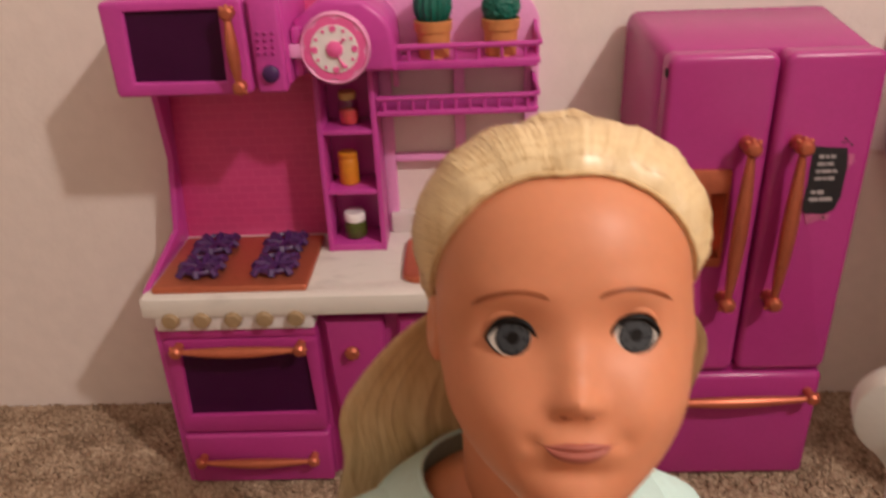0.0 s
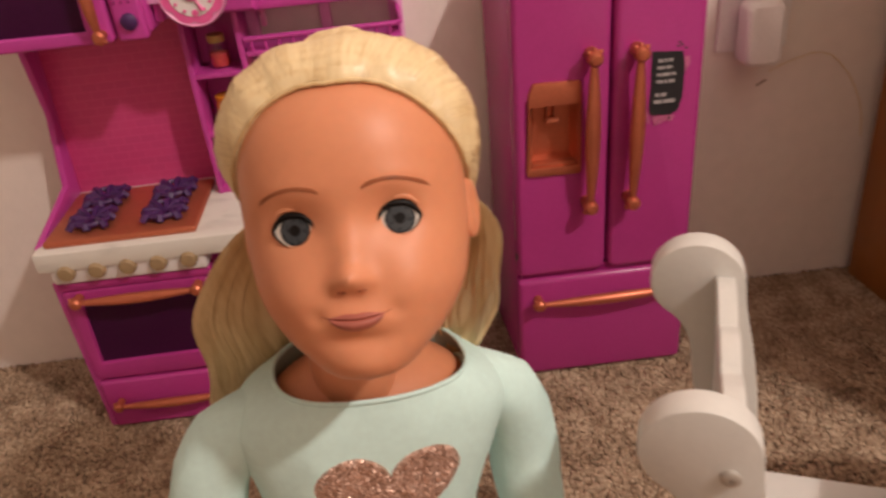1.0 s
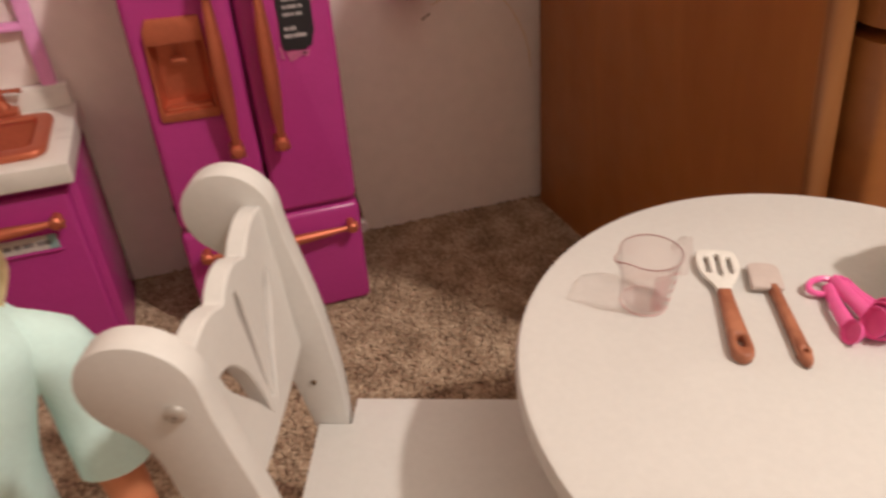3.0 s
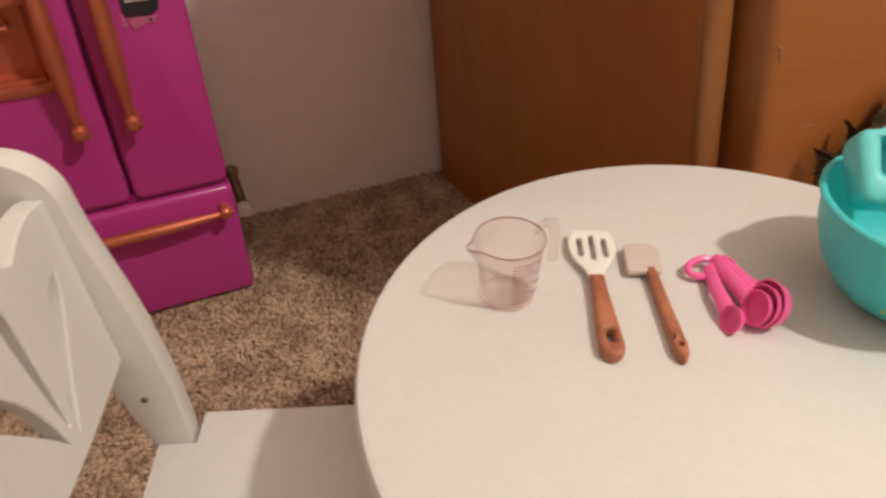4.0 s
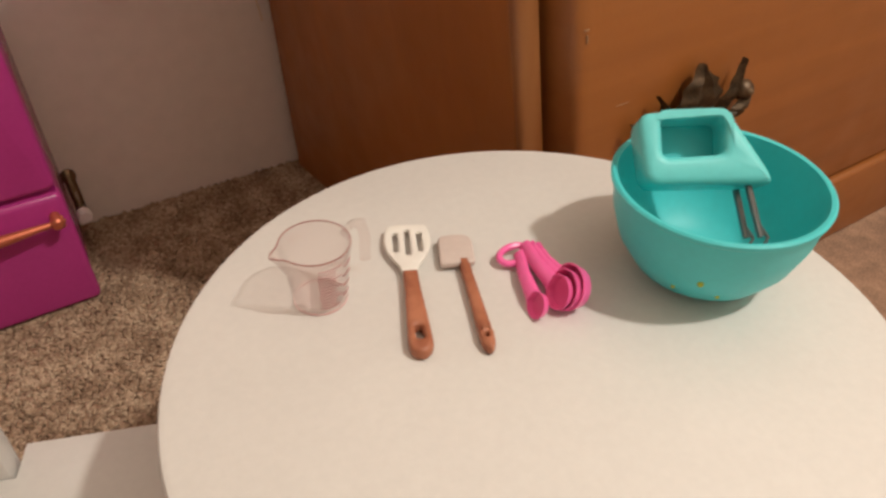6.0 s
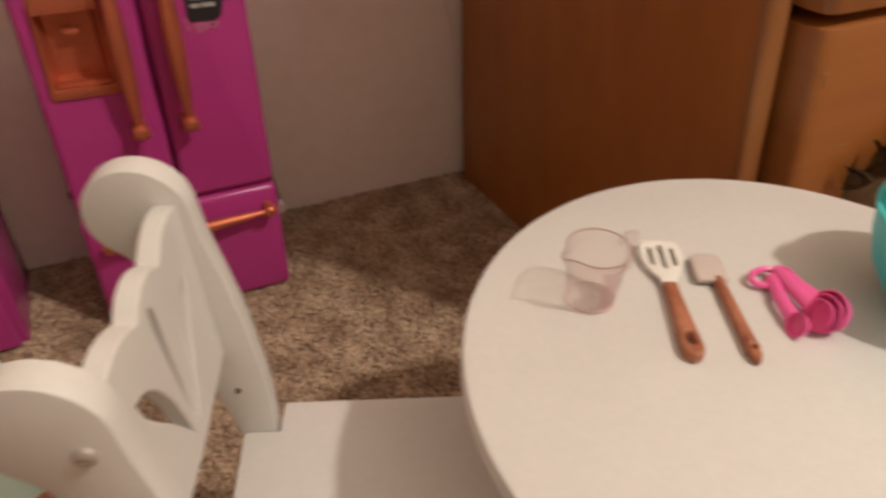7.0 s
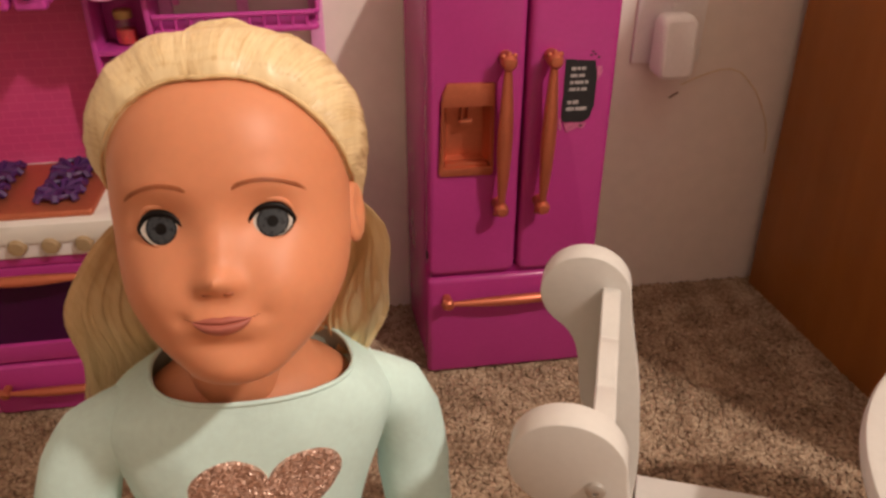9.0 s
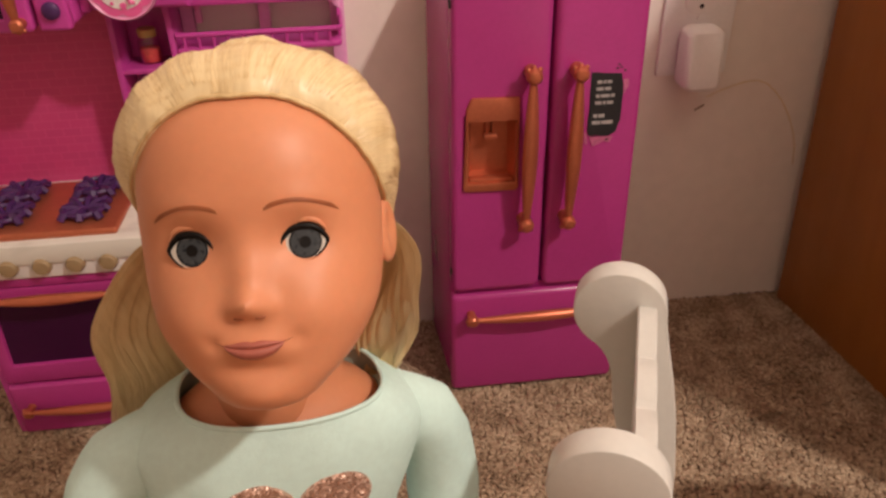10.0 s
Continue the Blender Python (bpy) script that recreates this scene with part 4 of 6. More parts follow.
    for v in back.verts:
        v.co.x += 0.1035 + (0.300 - v.co.z) * 0.075
    part("back_panel", S(back), WHITE_PAINT, c, "white back panel with a tulip cut-out")


chair()


# ---- white round table and what lies on it ----
TX, TY, TZ, TR = 0.4665, 0.1205, 0.2475, 0.1550


def table():
    t = thing("toy_table", (TX, TY, 0), "white painted round wooden toy table on a central pedestal", "table")
    part("tabletop", lathe([(0, TZ - 0.013), (TR - 0.004, TZ - 0.013), (TR - 0.001, TZ - 0.0115), (TR, TZ - 0.009), (TR, TZ - 0.004), (TR - 0.0012, TZ - 0.001), (TR - 0.004, TZ), (0, TZ)], n=128), WHITE_PAINT, t)
    part("pedestal", lathe([(0, 0.012), (0.020, 0.012), (0.016, 0.03), (0.012, 0.09), (0.018, 0.15), (0.012, 0.20), (0.03, TZ - 0.014), (0, TZ - 0.014)], n=24), WHITE_PAINT, t)
    part("foot", lathe([(0, FLOOR), (0.085, FLOOR), (0.085, 0.009), (0.080, 0.013), (0, 0.014)], n=48), WHITE_PAINT, t)


table()


def measuring_cup():
    c = thing("measuring_cup", (0.4005, 0.1945, TZ), "small clear plastic measuring cup with red gradations", "measuring cup")
    c.scale = (0.87, 0.87, 1.09)
    bm = bmesh.new()
    n, H = 48, 0.0290
    def ring(r, z, lip):
        vs = []
        for k in range(n):
            a = 2 * math.pi * k / n
            d = math.atan2(math.sin(a - math.pi * 0.99), math.cos(a - math.pi * 0.99))
            rr = r + lip * math.exp(-(d / 0.22) ** 2)
            vs.append(bm.verts.new((rr * math.cos(a), rr * math.sin(a), z)))
        return vs
    rs = [ring(0.0130, 0.0006, 0), ring(0.0140, 0.003, 0), ring(0.0160, 0.018, 0), ring(0.0172, H - 0.004, 0.003), ring(0.0178, H - 0.0006, 0.0055), ring(0.0176, H, 0.0055), ring(0.0168, H - 0.0008, 0.0055), ring(0.0162, H - 0.004, 0.003), ring(0.0150, 0.018, 0), ring(0.0131, 0.004, 0), ring(0.0120, 0.0022, 0)]
    for a, b in zip(rs, rs[1:]):
        for k in range(n):
            bm.faces.new((a[k], a[(k + 1) % n], b[(k + 1) % n], b[k]))
    bm.faces.new(rs[0][::-1])
    bm.faces.new(rs[-1])
    bmesh.ops.recalc_face_normals(bm, faces=list(bm.faces))
    body = part("cup", bm, CLEAR, c)
    # coloured rings in place of the edges that refraction darkens at rim and base
    part("rim", tube([((0.0175 + 0.0055 * math.exp(-(math.atan2(math.sin(a - math.pi * 0.99), math.cos(a - math.pi * 0.99)) / 0.22) ** 2)) * math.cos(a), (0.0175 + 0.0055 * math.exp(-(math.atan2(math.sin(a - math.pi * 0.99), math.cos(a - math.pi * 0.99)) / 0.22) ** 2)) * math.sin(a), H + 0.0002) for a in [2 * math.pi * i / 48 for i in range(49)]], 0.00032, 6, caps=False), RIM_EDGE, c, "reddish ring, tinted as the rim's refracted edge")
    part("base_rim", tube([(0.0136 * math.cos(a), 0.0136 * math.sin(a), 0.0010) for a in [2 * math.pi * i / 40 for i in range(41)]], 0.00022, 6, caps=False), PRINT_PALE, c)
    hd = Vector((math.cos(radians(12)), math.sin(radians(12)), 0))
    part("handle", tube([hd * 0.0170 + Vector((0, 0, H - 0.003)), hd * 0.0230 + Vector((0, 0, H - 0.0005)), hd * 0.0285 + Vector((0, 0, H - 0.002)), hd * 0.0310 + Vector((0, 0, H - 0.010)), hd * 0.0300 + Vector((0, 0, 0.007))], 0.0017, 10, flat=1.8), CLEAR, c, "clear hooked handle")
    # gradations on the side toward the viewer
    def mark(a0, a1, z, h):
        m = bmesh.new()
        r = 0.0141 + (z - 0.003) * 0.00293 / 0.0225 * 1.0 + 0.0003
        lo, hi = [], []
        for i in range(7):
            a = radians(a0 + (a1 - a0) * i / 6)
            lo.append(m.verts.new((r * math.cos(a), r * math.sin(a), z)))
            hi.append(m.verts.new((r * math.cos(a), r * math.sin(a), z + h)))
        for i in range(6):
            m.faces.new((lo[i], lo[i + 1], hi[i + 1], hi[i]))
        bmesh.ops.solidify(m, geom=list(m.faces), thickness=0.0001)
        return m
    for i in range(13):
        part("gradation", mark(-112, -112 + (32 if i % 3 else 44), 0.0045 + i * 0.0017, 0.00035), PRINT_RED, body)
    for i in range(4):
        part("text_bar", mark(-64, -38, 0.007 + i * 0.0052, 0.0010), PRINT_PALE, body)


# Tint of the ring that stands for the rim's refracted edge.
RIM_EDGE = mat("refracted_edge_tint", (158, 108, 102), 0.3)
PRINT_PALE = mat("pale_red_print_and_edge", (226, 176, 176), 0.5)
measuring_cup()


def along(a, b):
    """An empty's pose on the table: x runs from a to b."""
    return (a[0], a[1], TZ), math.degrees(math.atan2(b[1] - a[1], b[0] - a[0]))


def spatulas():
    # slotted turner
    at, turn = along((0.4410, 0.1848), (0.4570, 0.2160))
    s = thing("slotted_spatula", at, "toy spatula with white slotted head and brown handle", "spatula", "utensils on the table", turn)
    L = math.dist((0.4410, 0.1848), (0.4195, 0.1380))
    half = [(-0.001, 0.0035), (0.004, 0.0046), (0.009, 0.0075), (0.015, 0.0101), (0.021, 0.0112), (0.027, 0.0110), (0.0325, 0.0100), (0.0342, 0.0085), (0.0348, 0.0055)]
    out = half + [(0.0350, 0.0)] + [(x, -y) for x, y in reversed(half)]
    slots = [rounded(l, 0.0027, 0.0013, 4, 0.0212, y) for y, l in ((-0.0058, 0.0150), (0.0, 0.0195), (0.0058, 0.0150))]
    part("head", prism(out, "z", 0.0026, 0.0048, 0.0007, 2, holes=slots), SILICONE_WHITE, s, "white slotted head")
    def grip(w0, w1, length):
        """Outline of a handle that swells toward its round end."""
        side = [(-length * t, w0 + (w1 - w0) * t * t * (3 - 2 * t)) for t in (0.0, 0.15, 0.3, 0.45, 0.6, 0.75, 0.87)]
        cap = [(-length * 0.87 - length * 0.13 * math.sin(radians(a)), w1 * 0.985 * math.cos(radians(a))) for a in range(15, 180, 15)]
        return side + cap + [(x, -y) for x, y in reversed(side)]

    hd = grip(0.0034, 0.0053, L)
    bm = prism(hd, "z", 0.0, 0.0062, 0.0020, 3, holes=[rounded(0.0078, 0.0034, 0.0016, 5, -L * 0.77, 0.0)])
    bm.transform(Matrix.Rotation(radians(2.2), 4, "Z"))
    part("handle", bm, HANDLE_BROWN, s, "brown wood-look handle")
    # plain scraper
    at, turn = along((0.4668, 0.1797), (0.4765, 0.1972))
    s = thing("spatula", at, "toy scraper with pale grey head and thin brown handle", "spatula", "utensils on the table", turn)
    L = math.dist((0.4668, 0.1797), (0.4448, 0.1256))
    part("head", prism([(-0.0032, -0.0046), (-0.0044, 0.0100), (-0.0030, 0.0110), (0.0140, 0.0112), (0.0165, 0.0098), (0.0176, 0.0045), (0.0176, -0.0010), (0.0160, -0.0040), (0.0125, -0.0052), (-0.0020, -0.0054)], "z", 0.0018, 0.0052, 0.0011, 3), SILICONE_GREY, s, "pale grey scraper head")
    hd = grip(0.0024, 0.0031, L)
    bm = prism(hd, "z", 0.0, 0.0056, 0.0018, 3, holes=[rounded(0.0022, 0.0020, 0.0009, 4, -L * 0.86, 0.0)])
    bm.transform(Matrix.Rotation(radians(6.5), 4, "Z"))
    part("handle", bm, HANDLE_BROWN, s, "thin brown wood-look handle")


spatulas()


def spoons():
    """Four nested spoons on one ring, the largest beneath."""
    at = (0.4880, 0.1605, TZ)
    s = thing("measuring_spoons", at, "set of hot pink plastic measuring spoons nested on a ring", "measuring spoons")
    ring_at = Vector((0.0020, 0.0090, 0.004))
    part("ring", tube([ring_at + Vector((0.0065 * math.cos(a) * 1.25 - 0.001, 0.0048 * math.sin(a), 0.001 * math.sin(a))) for a in [2 * math.pi * i / 24 for i in range(25)]], 0.0017, 8, caps=False), SPOON_PINK, s)
    # each bowl lies on its side, its mouth turned up and toward the ring of the smallest
    up = Vector((-0.85, 0.16, 0.36)).normalized()
    tip = up.to_track_quat("Z", "Y").to_matrix().to_4x4()
    ends = [((0.0055, -0.0275), 0.0106, 0.0), ((0.0022, -0.0276), 0.0094, 0.0012), ((-0.0010, -0.0272), 0.0080, 0.0022), ((-0.0118, -0.0255), 0.0062, 0.0)]
    roots = [(0.0105, -0.0012), (0.0080, 0.0002), (0.0054, 0.0010), (0.0008, -0.0012)]
    for ((ex, ey), r, lift), (rx, ry) in zip(ends, roots):
        bowl = lathe([(0, -0.0004), (r * 0.5, 0.0004), (r * 0.85, r * 0.32), (r, r * 0.80), (r * 0.93, r * 0.82), (r * 0.78, r * 0.38), (r * 0.42, 0.0018), (0, 0.0012)], (0, 0, -r * 0.5), 28)
        bowl.transform(Matrix.Translation((ex, ey, r * 0.86 + lift)) @ tip)
        st = ring_at + Vector((rx, ry, 0.0008 + lift * 0.8))
        e = Vector((ex, ey, r * 0.86 + lift))
        d = Vector((e.x - st.x, e.y - st.y, 0)).normalized()
        neck = e - d * r * 0.80 + up * r * 0.22
        mid = st.lerp(neck, 0.5) + Vector((-0.0016, -0.0006, 0.0006 + lift * 0.3))
        arm = tube([st, mid, neck], [0.0030, 0.0032, 0.0038], 12, flat=0.5)
        part("spoon", both(bowl, arm), SPOON_PINK, s)


spoons()


BX, BY = 0.5595, 0.1205


def mixing_bowl():
    b = thing("mixing_bowl", (BX, BY, TZ), "teal plastic toy mixing bowl with small yellow flecks", "bowl")
    R = 0.0464
    prof = [(0, 0.0), (0.0205, 0.0), (0.0235, 0.0010), (0.0315, 0.0075), (0.0390, 0.0190), (0.0436, 0.0330), (R - 0.0010, 0.0462), (R + 0.0004, 0.0475), (R + 0.0006, 0.0492), (R - 0.0004, 0.0500), (R - 0.0022, 0.0495), (0.0414, 0.0330), (0.0368, 0.0195), (0.0298, 0.0098), (0.0200, 0.0038), (0, 0.0032)]
    bowl = part("bowl", lathe(prof, n=72), TEAL, b)
    for a, r, z, s in ((-142, 0.0405, 0.0232, 0.0014), (-158, 0.0358, 0.0138, 0.0010), (-128, 0.0356, 0.0135, 0.0010)):
        p = Vector((r * math.cos(radians(a)), r * math.sin(radians(a)), z))
        part("fleck", ball(p, s, 8), YELLOW, bowl)


mixing_bowl()


def hand_mixer():
    """A toy mixer leaning in the bowl: a grip over a body, with two metal beaters."""
    mx = thing("hand_mixer", (BX, BY, TZ), "teal plastic toy hand mixer leaning in the mixing bowl", "hand mixer")
    # own axes: p along the body to its nose, q up to the grip, n out of the side that is seen
    p = Vector((0.80, -0.60, 0.0))
    q = Vector((0.4064, 0.5418, 0.7357))
    n = p.cross(q)
    M = Matrix.Translation(Vector((0.5494 - BX, 0.1325 - BY, 0.3145 - TZ))) @ Matrix((p, q, n)).transposed().to_4x4()
    X = lambda bm: (bm.transform(M), bm)[1]
    out = bez((-0.0225, 0.0030), (-0.0228, 0.0080), (-0.0215, 0.0105), (-0.0160, 0.0108), 5) + bez((0.0090, 0.0140), (0.0135, 0.0146), (0.0150, 0.0130), (0.0175, 0.0090), 5) + bez((0.0300, -0.0085), (0.0345, -0.0150), (0.0350, -0.0172), (0.0310, -0.0176), 5) + bez((-0.0120, -0.0205), (-0.0165, -0.0208), (-0.0185, -0.0190), (-0.0195, -0.0150), 5)
    gap = bez((-0.0128, 0.0040), (-0.0132, 0.0070), (-0.0125, 0.0080), (-0.0100, 0.0082), 4) + bez((0.0098, 0.0098), (0.0125, 0.0100), (0.0132, 0.0085), (0.0133, 0.0060), 4) + bez((0.0136, -0.0028), (0.0137, -0.0048), (0.0130, -0.0056), (0.0105, -0.0060), 4) + bez((-0.0085, -0.0083), (-0.0110, -0.0086), (-0.0118, -0.0075), (-0.0120, -0.0050), 4)
    part("body", X(prism(out, "z", -0.0210, 0.0, 0.0036, 4, holes=[gap])), TEAL_PALE, mx)
    # plate added to close the grip opening, so its inside looks evenly dark
    part("added_grip_plate", X(prism([(1.06 * x, 1.06 * y) for x, y in gap], "z", -0.0200, -0.0180)), TEAL, mx)
    for x0, x1, y0 in ((0.0252, 0.0298, -0.0175), (0.0226, 0.0262, -0.0190)):
        back = -0.006 if x0 > 0.024 else -0.013
        part("beater", both(tube([M @ Vector((x0, y0, back)), M @ Vector((x1, -0.0400, back + 0.004))], 0.0015, 8), tube([M @ Vector((x1 - 0.001, -0.0340, back + 0.003)), M @ Vector((x1 + 0.0030, -0.0400, back + 0.004)), M @ Vector((x1 + 0.0005, -0.0450, back + 0.005))], 0.0008, 6)), BEATER, mx, "grey metal beater")


hand_mixer()


# ---- on the wall ----
def outlet():
    px, pz = 0.4215, 0.3370
    o = thing("wall_outlet", (px, WY, pz), "off-white double wall outlet with a cover plate", "wall outlet")
    part("cover_plate", prism(rounded(0.0730, 0.1140, 0.003, 3), "y", -0.0045, 0.0, 0.0018, 2), WHITE_PLASTIC, o)
    for z in (0.0195, -0.0195):
        r = part("receptacle", prism(rounded(0.034, 0.0285, 0.011, 5, 0.0, z), "y", -0.0062, -0.004, 0.0006, 1), WHITE_PLASTIC, o)
        # slots and ground hole are dark pieces with shade in their colour
        for x, h in ((-0.0064, 0.0075), (0.0064, 0.0062)):
            part("slot", box(x - 0.0008, x + 0.0008, -0.0064, -0.0060, z - h / 2 + 0.003, z + h / 2 + 0.003), GAP_SHADE, r)
        part("ground_hole", lathe([(0.0022, -0.0061), (0.0022, -0.0064), (0, -0.0064)], (0, 0, z - 0.0075), 12, "y"), GAP_SHADE, r)
    part("centre_screw", lathe([(0.0030, -0.004), (0.0028, -0.0056), (0, -0.006)], (0, 0, 0), 12, "y"), WHITE_PLASTIC, o)
    g = thing("plug_in_charger", (0.4205, WY - 0.0065, 0.3030), "off-white rounded plug-in night light adapter in the outlet", "plug")
    case = prism(rounded(0.0370, 0.0610, 0.0085, 6), "y", -0.0310, 0.0, 0.0050, 4)
    for v in case.verts:
        # the top slopes back toward the wall, arched
        k = max(0.0, (v.co.z - 0.008) / 0.022)
        if v.co.y < -0.012:
            v.co.y += 0.012 * k * k
    part("case", case, WHITE_PLASTIC, g)


outlet()


def wire():
    w = [(0.4450, WY - 0.002, 0.2544), (0.4590, WY - 0.003, 0.2615), (0.4732, WY - 0.003, 0.2661), (0.4860, WY - 0.003, 0.2694), (0.4972, WY - 0.003, 0.2696), (0.5090, WY - 0.003, 0.2655), (0.5186, WY - 0.003, 0.2574), (0.5310, WY - 0.003, 0.2440), (0.5415, WY - 0.003, 0.2278), (0.5510, WY - 0.003, 0.2090), (0.5570, WY - 0.003, 0.1906), (0.5600, WY - 0.003, 0.1700)]
    solid("loose_wire", tube(w, 0.0006, 6), WIRE_GOLD, "thin pale stray wire curling along the wall", "wire")
    solid("wall_nail", tube([(0.4348, WY, 0.2399), (0.4425, WY - 0.004, 0.2469)], 0.0011, 8), NAIL, "short metal nail stuck in the wall", "nail")


NAIL = mat("dull_nail_metal", (168, 150, 134), 0.45, metal=0.3)
WIRE_GOLD = mat("pale_gold_wire", (232, 208, 172), 0.4)
wire()


def door_stop():
    d = thing("door_stop", (0.3375, WY, 0.0560), "spring door stop with a white rubber tip on the wall", "door stop")
    part("mount", lathe([(0, 0), (0.0075, 0), (0.0075, -0.003), (0.0050, -0.006), (0, -0.006)], (0, 0, 0), 16, "y"), BRASS, d)
    coil = [(0.0042 * math.cos(a), -0.006 - 0.042 * a / (2 * math.pi * 14), 0.0042 * math.sin(a) - 0.016 * (a / (2 * math.pi * 14)) ** 2) for a in [2 * math.pi * i / 10 for i in range(141)]]
    part("spring", tube(coil, 0.0010, 5), BRASS, d)
    part("tip", lathe([(0, 0.0), (0.0062, 0.0), (0.0072, -0.003), (0.0072, -0.008), (0.0058, -0.0115), (0, -0.0120)], (0, -0.047, -0.0165), 20, "y"), WHITE_PLASTIC, d, "white rubber tip")


door_stop()


# ---- doll ----
SKIN = mat("doll_vinyl", (216, 142, 104), 0.46, vary=0.03, coarse=30, bump=0.03, bump_scale=500, rough_vary=0.03, spec=0.42)
SKIN.node_tree.nodes["Principled BSDF"].inputs["Subsurface Weight"].default_value = 0.12
SKIN.node_tree.nodes["Principled BSDF"].inputs["Subsurface Radius"].default_value = (0.004, 0.0015, 0.0008)
LIPS = mat("doll_lip_paint", (172, 96, 82), 0.5, vary=0.05)
EYE_WHITE = mat("doll_eye_white", (216, 206, 196), 0.15, vary=0.03)
IRIS = mat("doll_iris", (50, 54, 59), 0.3, vary=0.35, coarse=500, fine=1600)
PUPIL = mat("doll_dark_paint", (16, 11, 10), 0.5, vary=0.1, spec=0.2)
BROW = mat("doll_brow_paint", (160, 92, 58), 0.5, vary=0.1)
SHIRT = mat("mint_jersey", (213, 241, 235), 0.85, vary=0.04, coarse=20, bump=0.35, bump_scale=1400, spec=0.2)
IRIS_RIM = mat("doll_iris_rim", (34, 35, 38), 0.12, vary=0.2, coarse=500, fine=1600)
MOUTH_LINE = mat("doll_mouth_line", (150, 74, 54), 0.5, vary=0.05)
# Darker skin tone for the shade under the nose, put into colour.
NOSE_SHADE = mat("doll_nose_shade", (168, 94, 62), 0.5, vary=0.05)
# Darker mint carrying the shade inside the neckline; the legs share it.
MINT_SHADE = mat("shaded_mint_jersey", (150, 158, 146), 0.9, vary=0.05)


def glitter():
    m = mat("rose_gold_glitter", (186, 128, 108), 0.32)
    nt = m.node_tree
    p = nt.nodes["Principled BSDF"]
    co = nt.nodes.new("ShaderNodeTexCoord")
    v = nt.nodes.new("ShaderNodeTexVoronoi")
    v.inputs["Scale"].default_value = 1000
    nt.links.new(co.outputs["Object"], v.inputs["Vector"])
    r = nt.nodes.new("ShaderNodeValToRGB")
    r.color_ramp.elements[0].color, r.color_ramp.elements[1].color = lin(186, 134, 112), lin(242, 208, 190)
    nt.links.new(v.outputs["Color"], r.inputs[0])
    nt.links.new(r.outputs[0], p.inputs["Base Color"])
    # every flake is tipped its own way
    geo = nt.nodes.new("ShaderNodeNewGeometry")
    off = nt.nodes.new("ShaderNodeVectorMath")
    off.operation = "MULTIPLY_ADD"
    off.inputs[1].default_value, off.inputs[2].default_value = (1.3, 1.3, 1.3), (-0.65, -0.65, -0.65)
    nt.links.new(v.outputs["Color"], off.inputs[0])
    add = nt.nodes.new("ShaderNodeVectorMath")
    add.operation = "ADD"
    nt.links.new(geo.outputs["Normal"], add.inputs[0])
    nt.links.new(off.outputs[0], add.inputs[1])
    nrm = nt.nodes.new("ShaderNodeVectorMath")
    nrm.operation = "NORMALIZE"
    nt.links.new(add.outputs[0], nrm.inputs[0])
    nt.links.new(nrm.outputs[0], p.inputs["Normal"])
    p.inputs["Metallic"].default_value = 0.55
    return m


def hair_fibre():
    m = mat("blonde_fibre", (214, 182, 126), 0.40, spec=0.5)
    nt = m.node_tree
    p = nt.nodes["Principled BSDF"]
    geo = nt.nodes.new("ShaderNodeNewGeometry")
    co = nt.nodes.new("ShaderNodeTexCoord")
    mp = nt.nodes.new("ShaderNodeMapping")
    mp.inputs["Scale"].default_value = (300.0, 40.0, 40.0)
    n = nt.nodes.new("ShaderNodeTexNoise")
    n.inputs["Scale"].default_value, n.inputs["Detail"].default_value = 1.0, 4
    nt.links.new(co.outputs["Object"], mp.inputs[0])
    nt.links.new(mp.outputs[0], n.inputs["Vector"])
    add = nt.nodes.new("ShaderNodeMath")
    add.operation = "MULTIPLY_ADD"
    add.inputs[1].default_value = 0.5
    nt.links.new(geo.outputs["Random Per Island"], add.inputs[0])
    nt.links.new(n.outputs["Fac"], add.inputs[2])
    r = nt.nodes.new("ShaderNodeValToRGB")
    r.color_ramp.elements[0].position, r.color_ramp.elements[0].color = 0.30, lin(209, 175, 122)
    r.color_ramp.elements[1].position, r.color_ramp.elements[1].color = 1.0, lin(241, 216, 170)
    nt.links.new(add.outputs[0], r.inputs[0])
    nt.links.new(r.outputs[0], p.inputs["Base Color"])
    return m


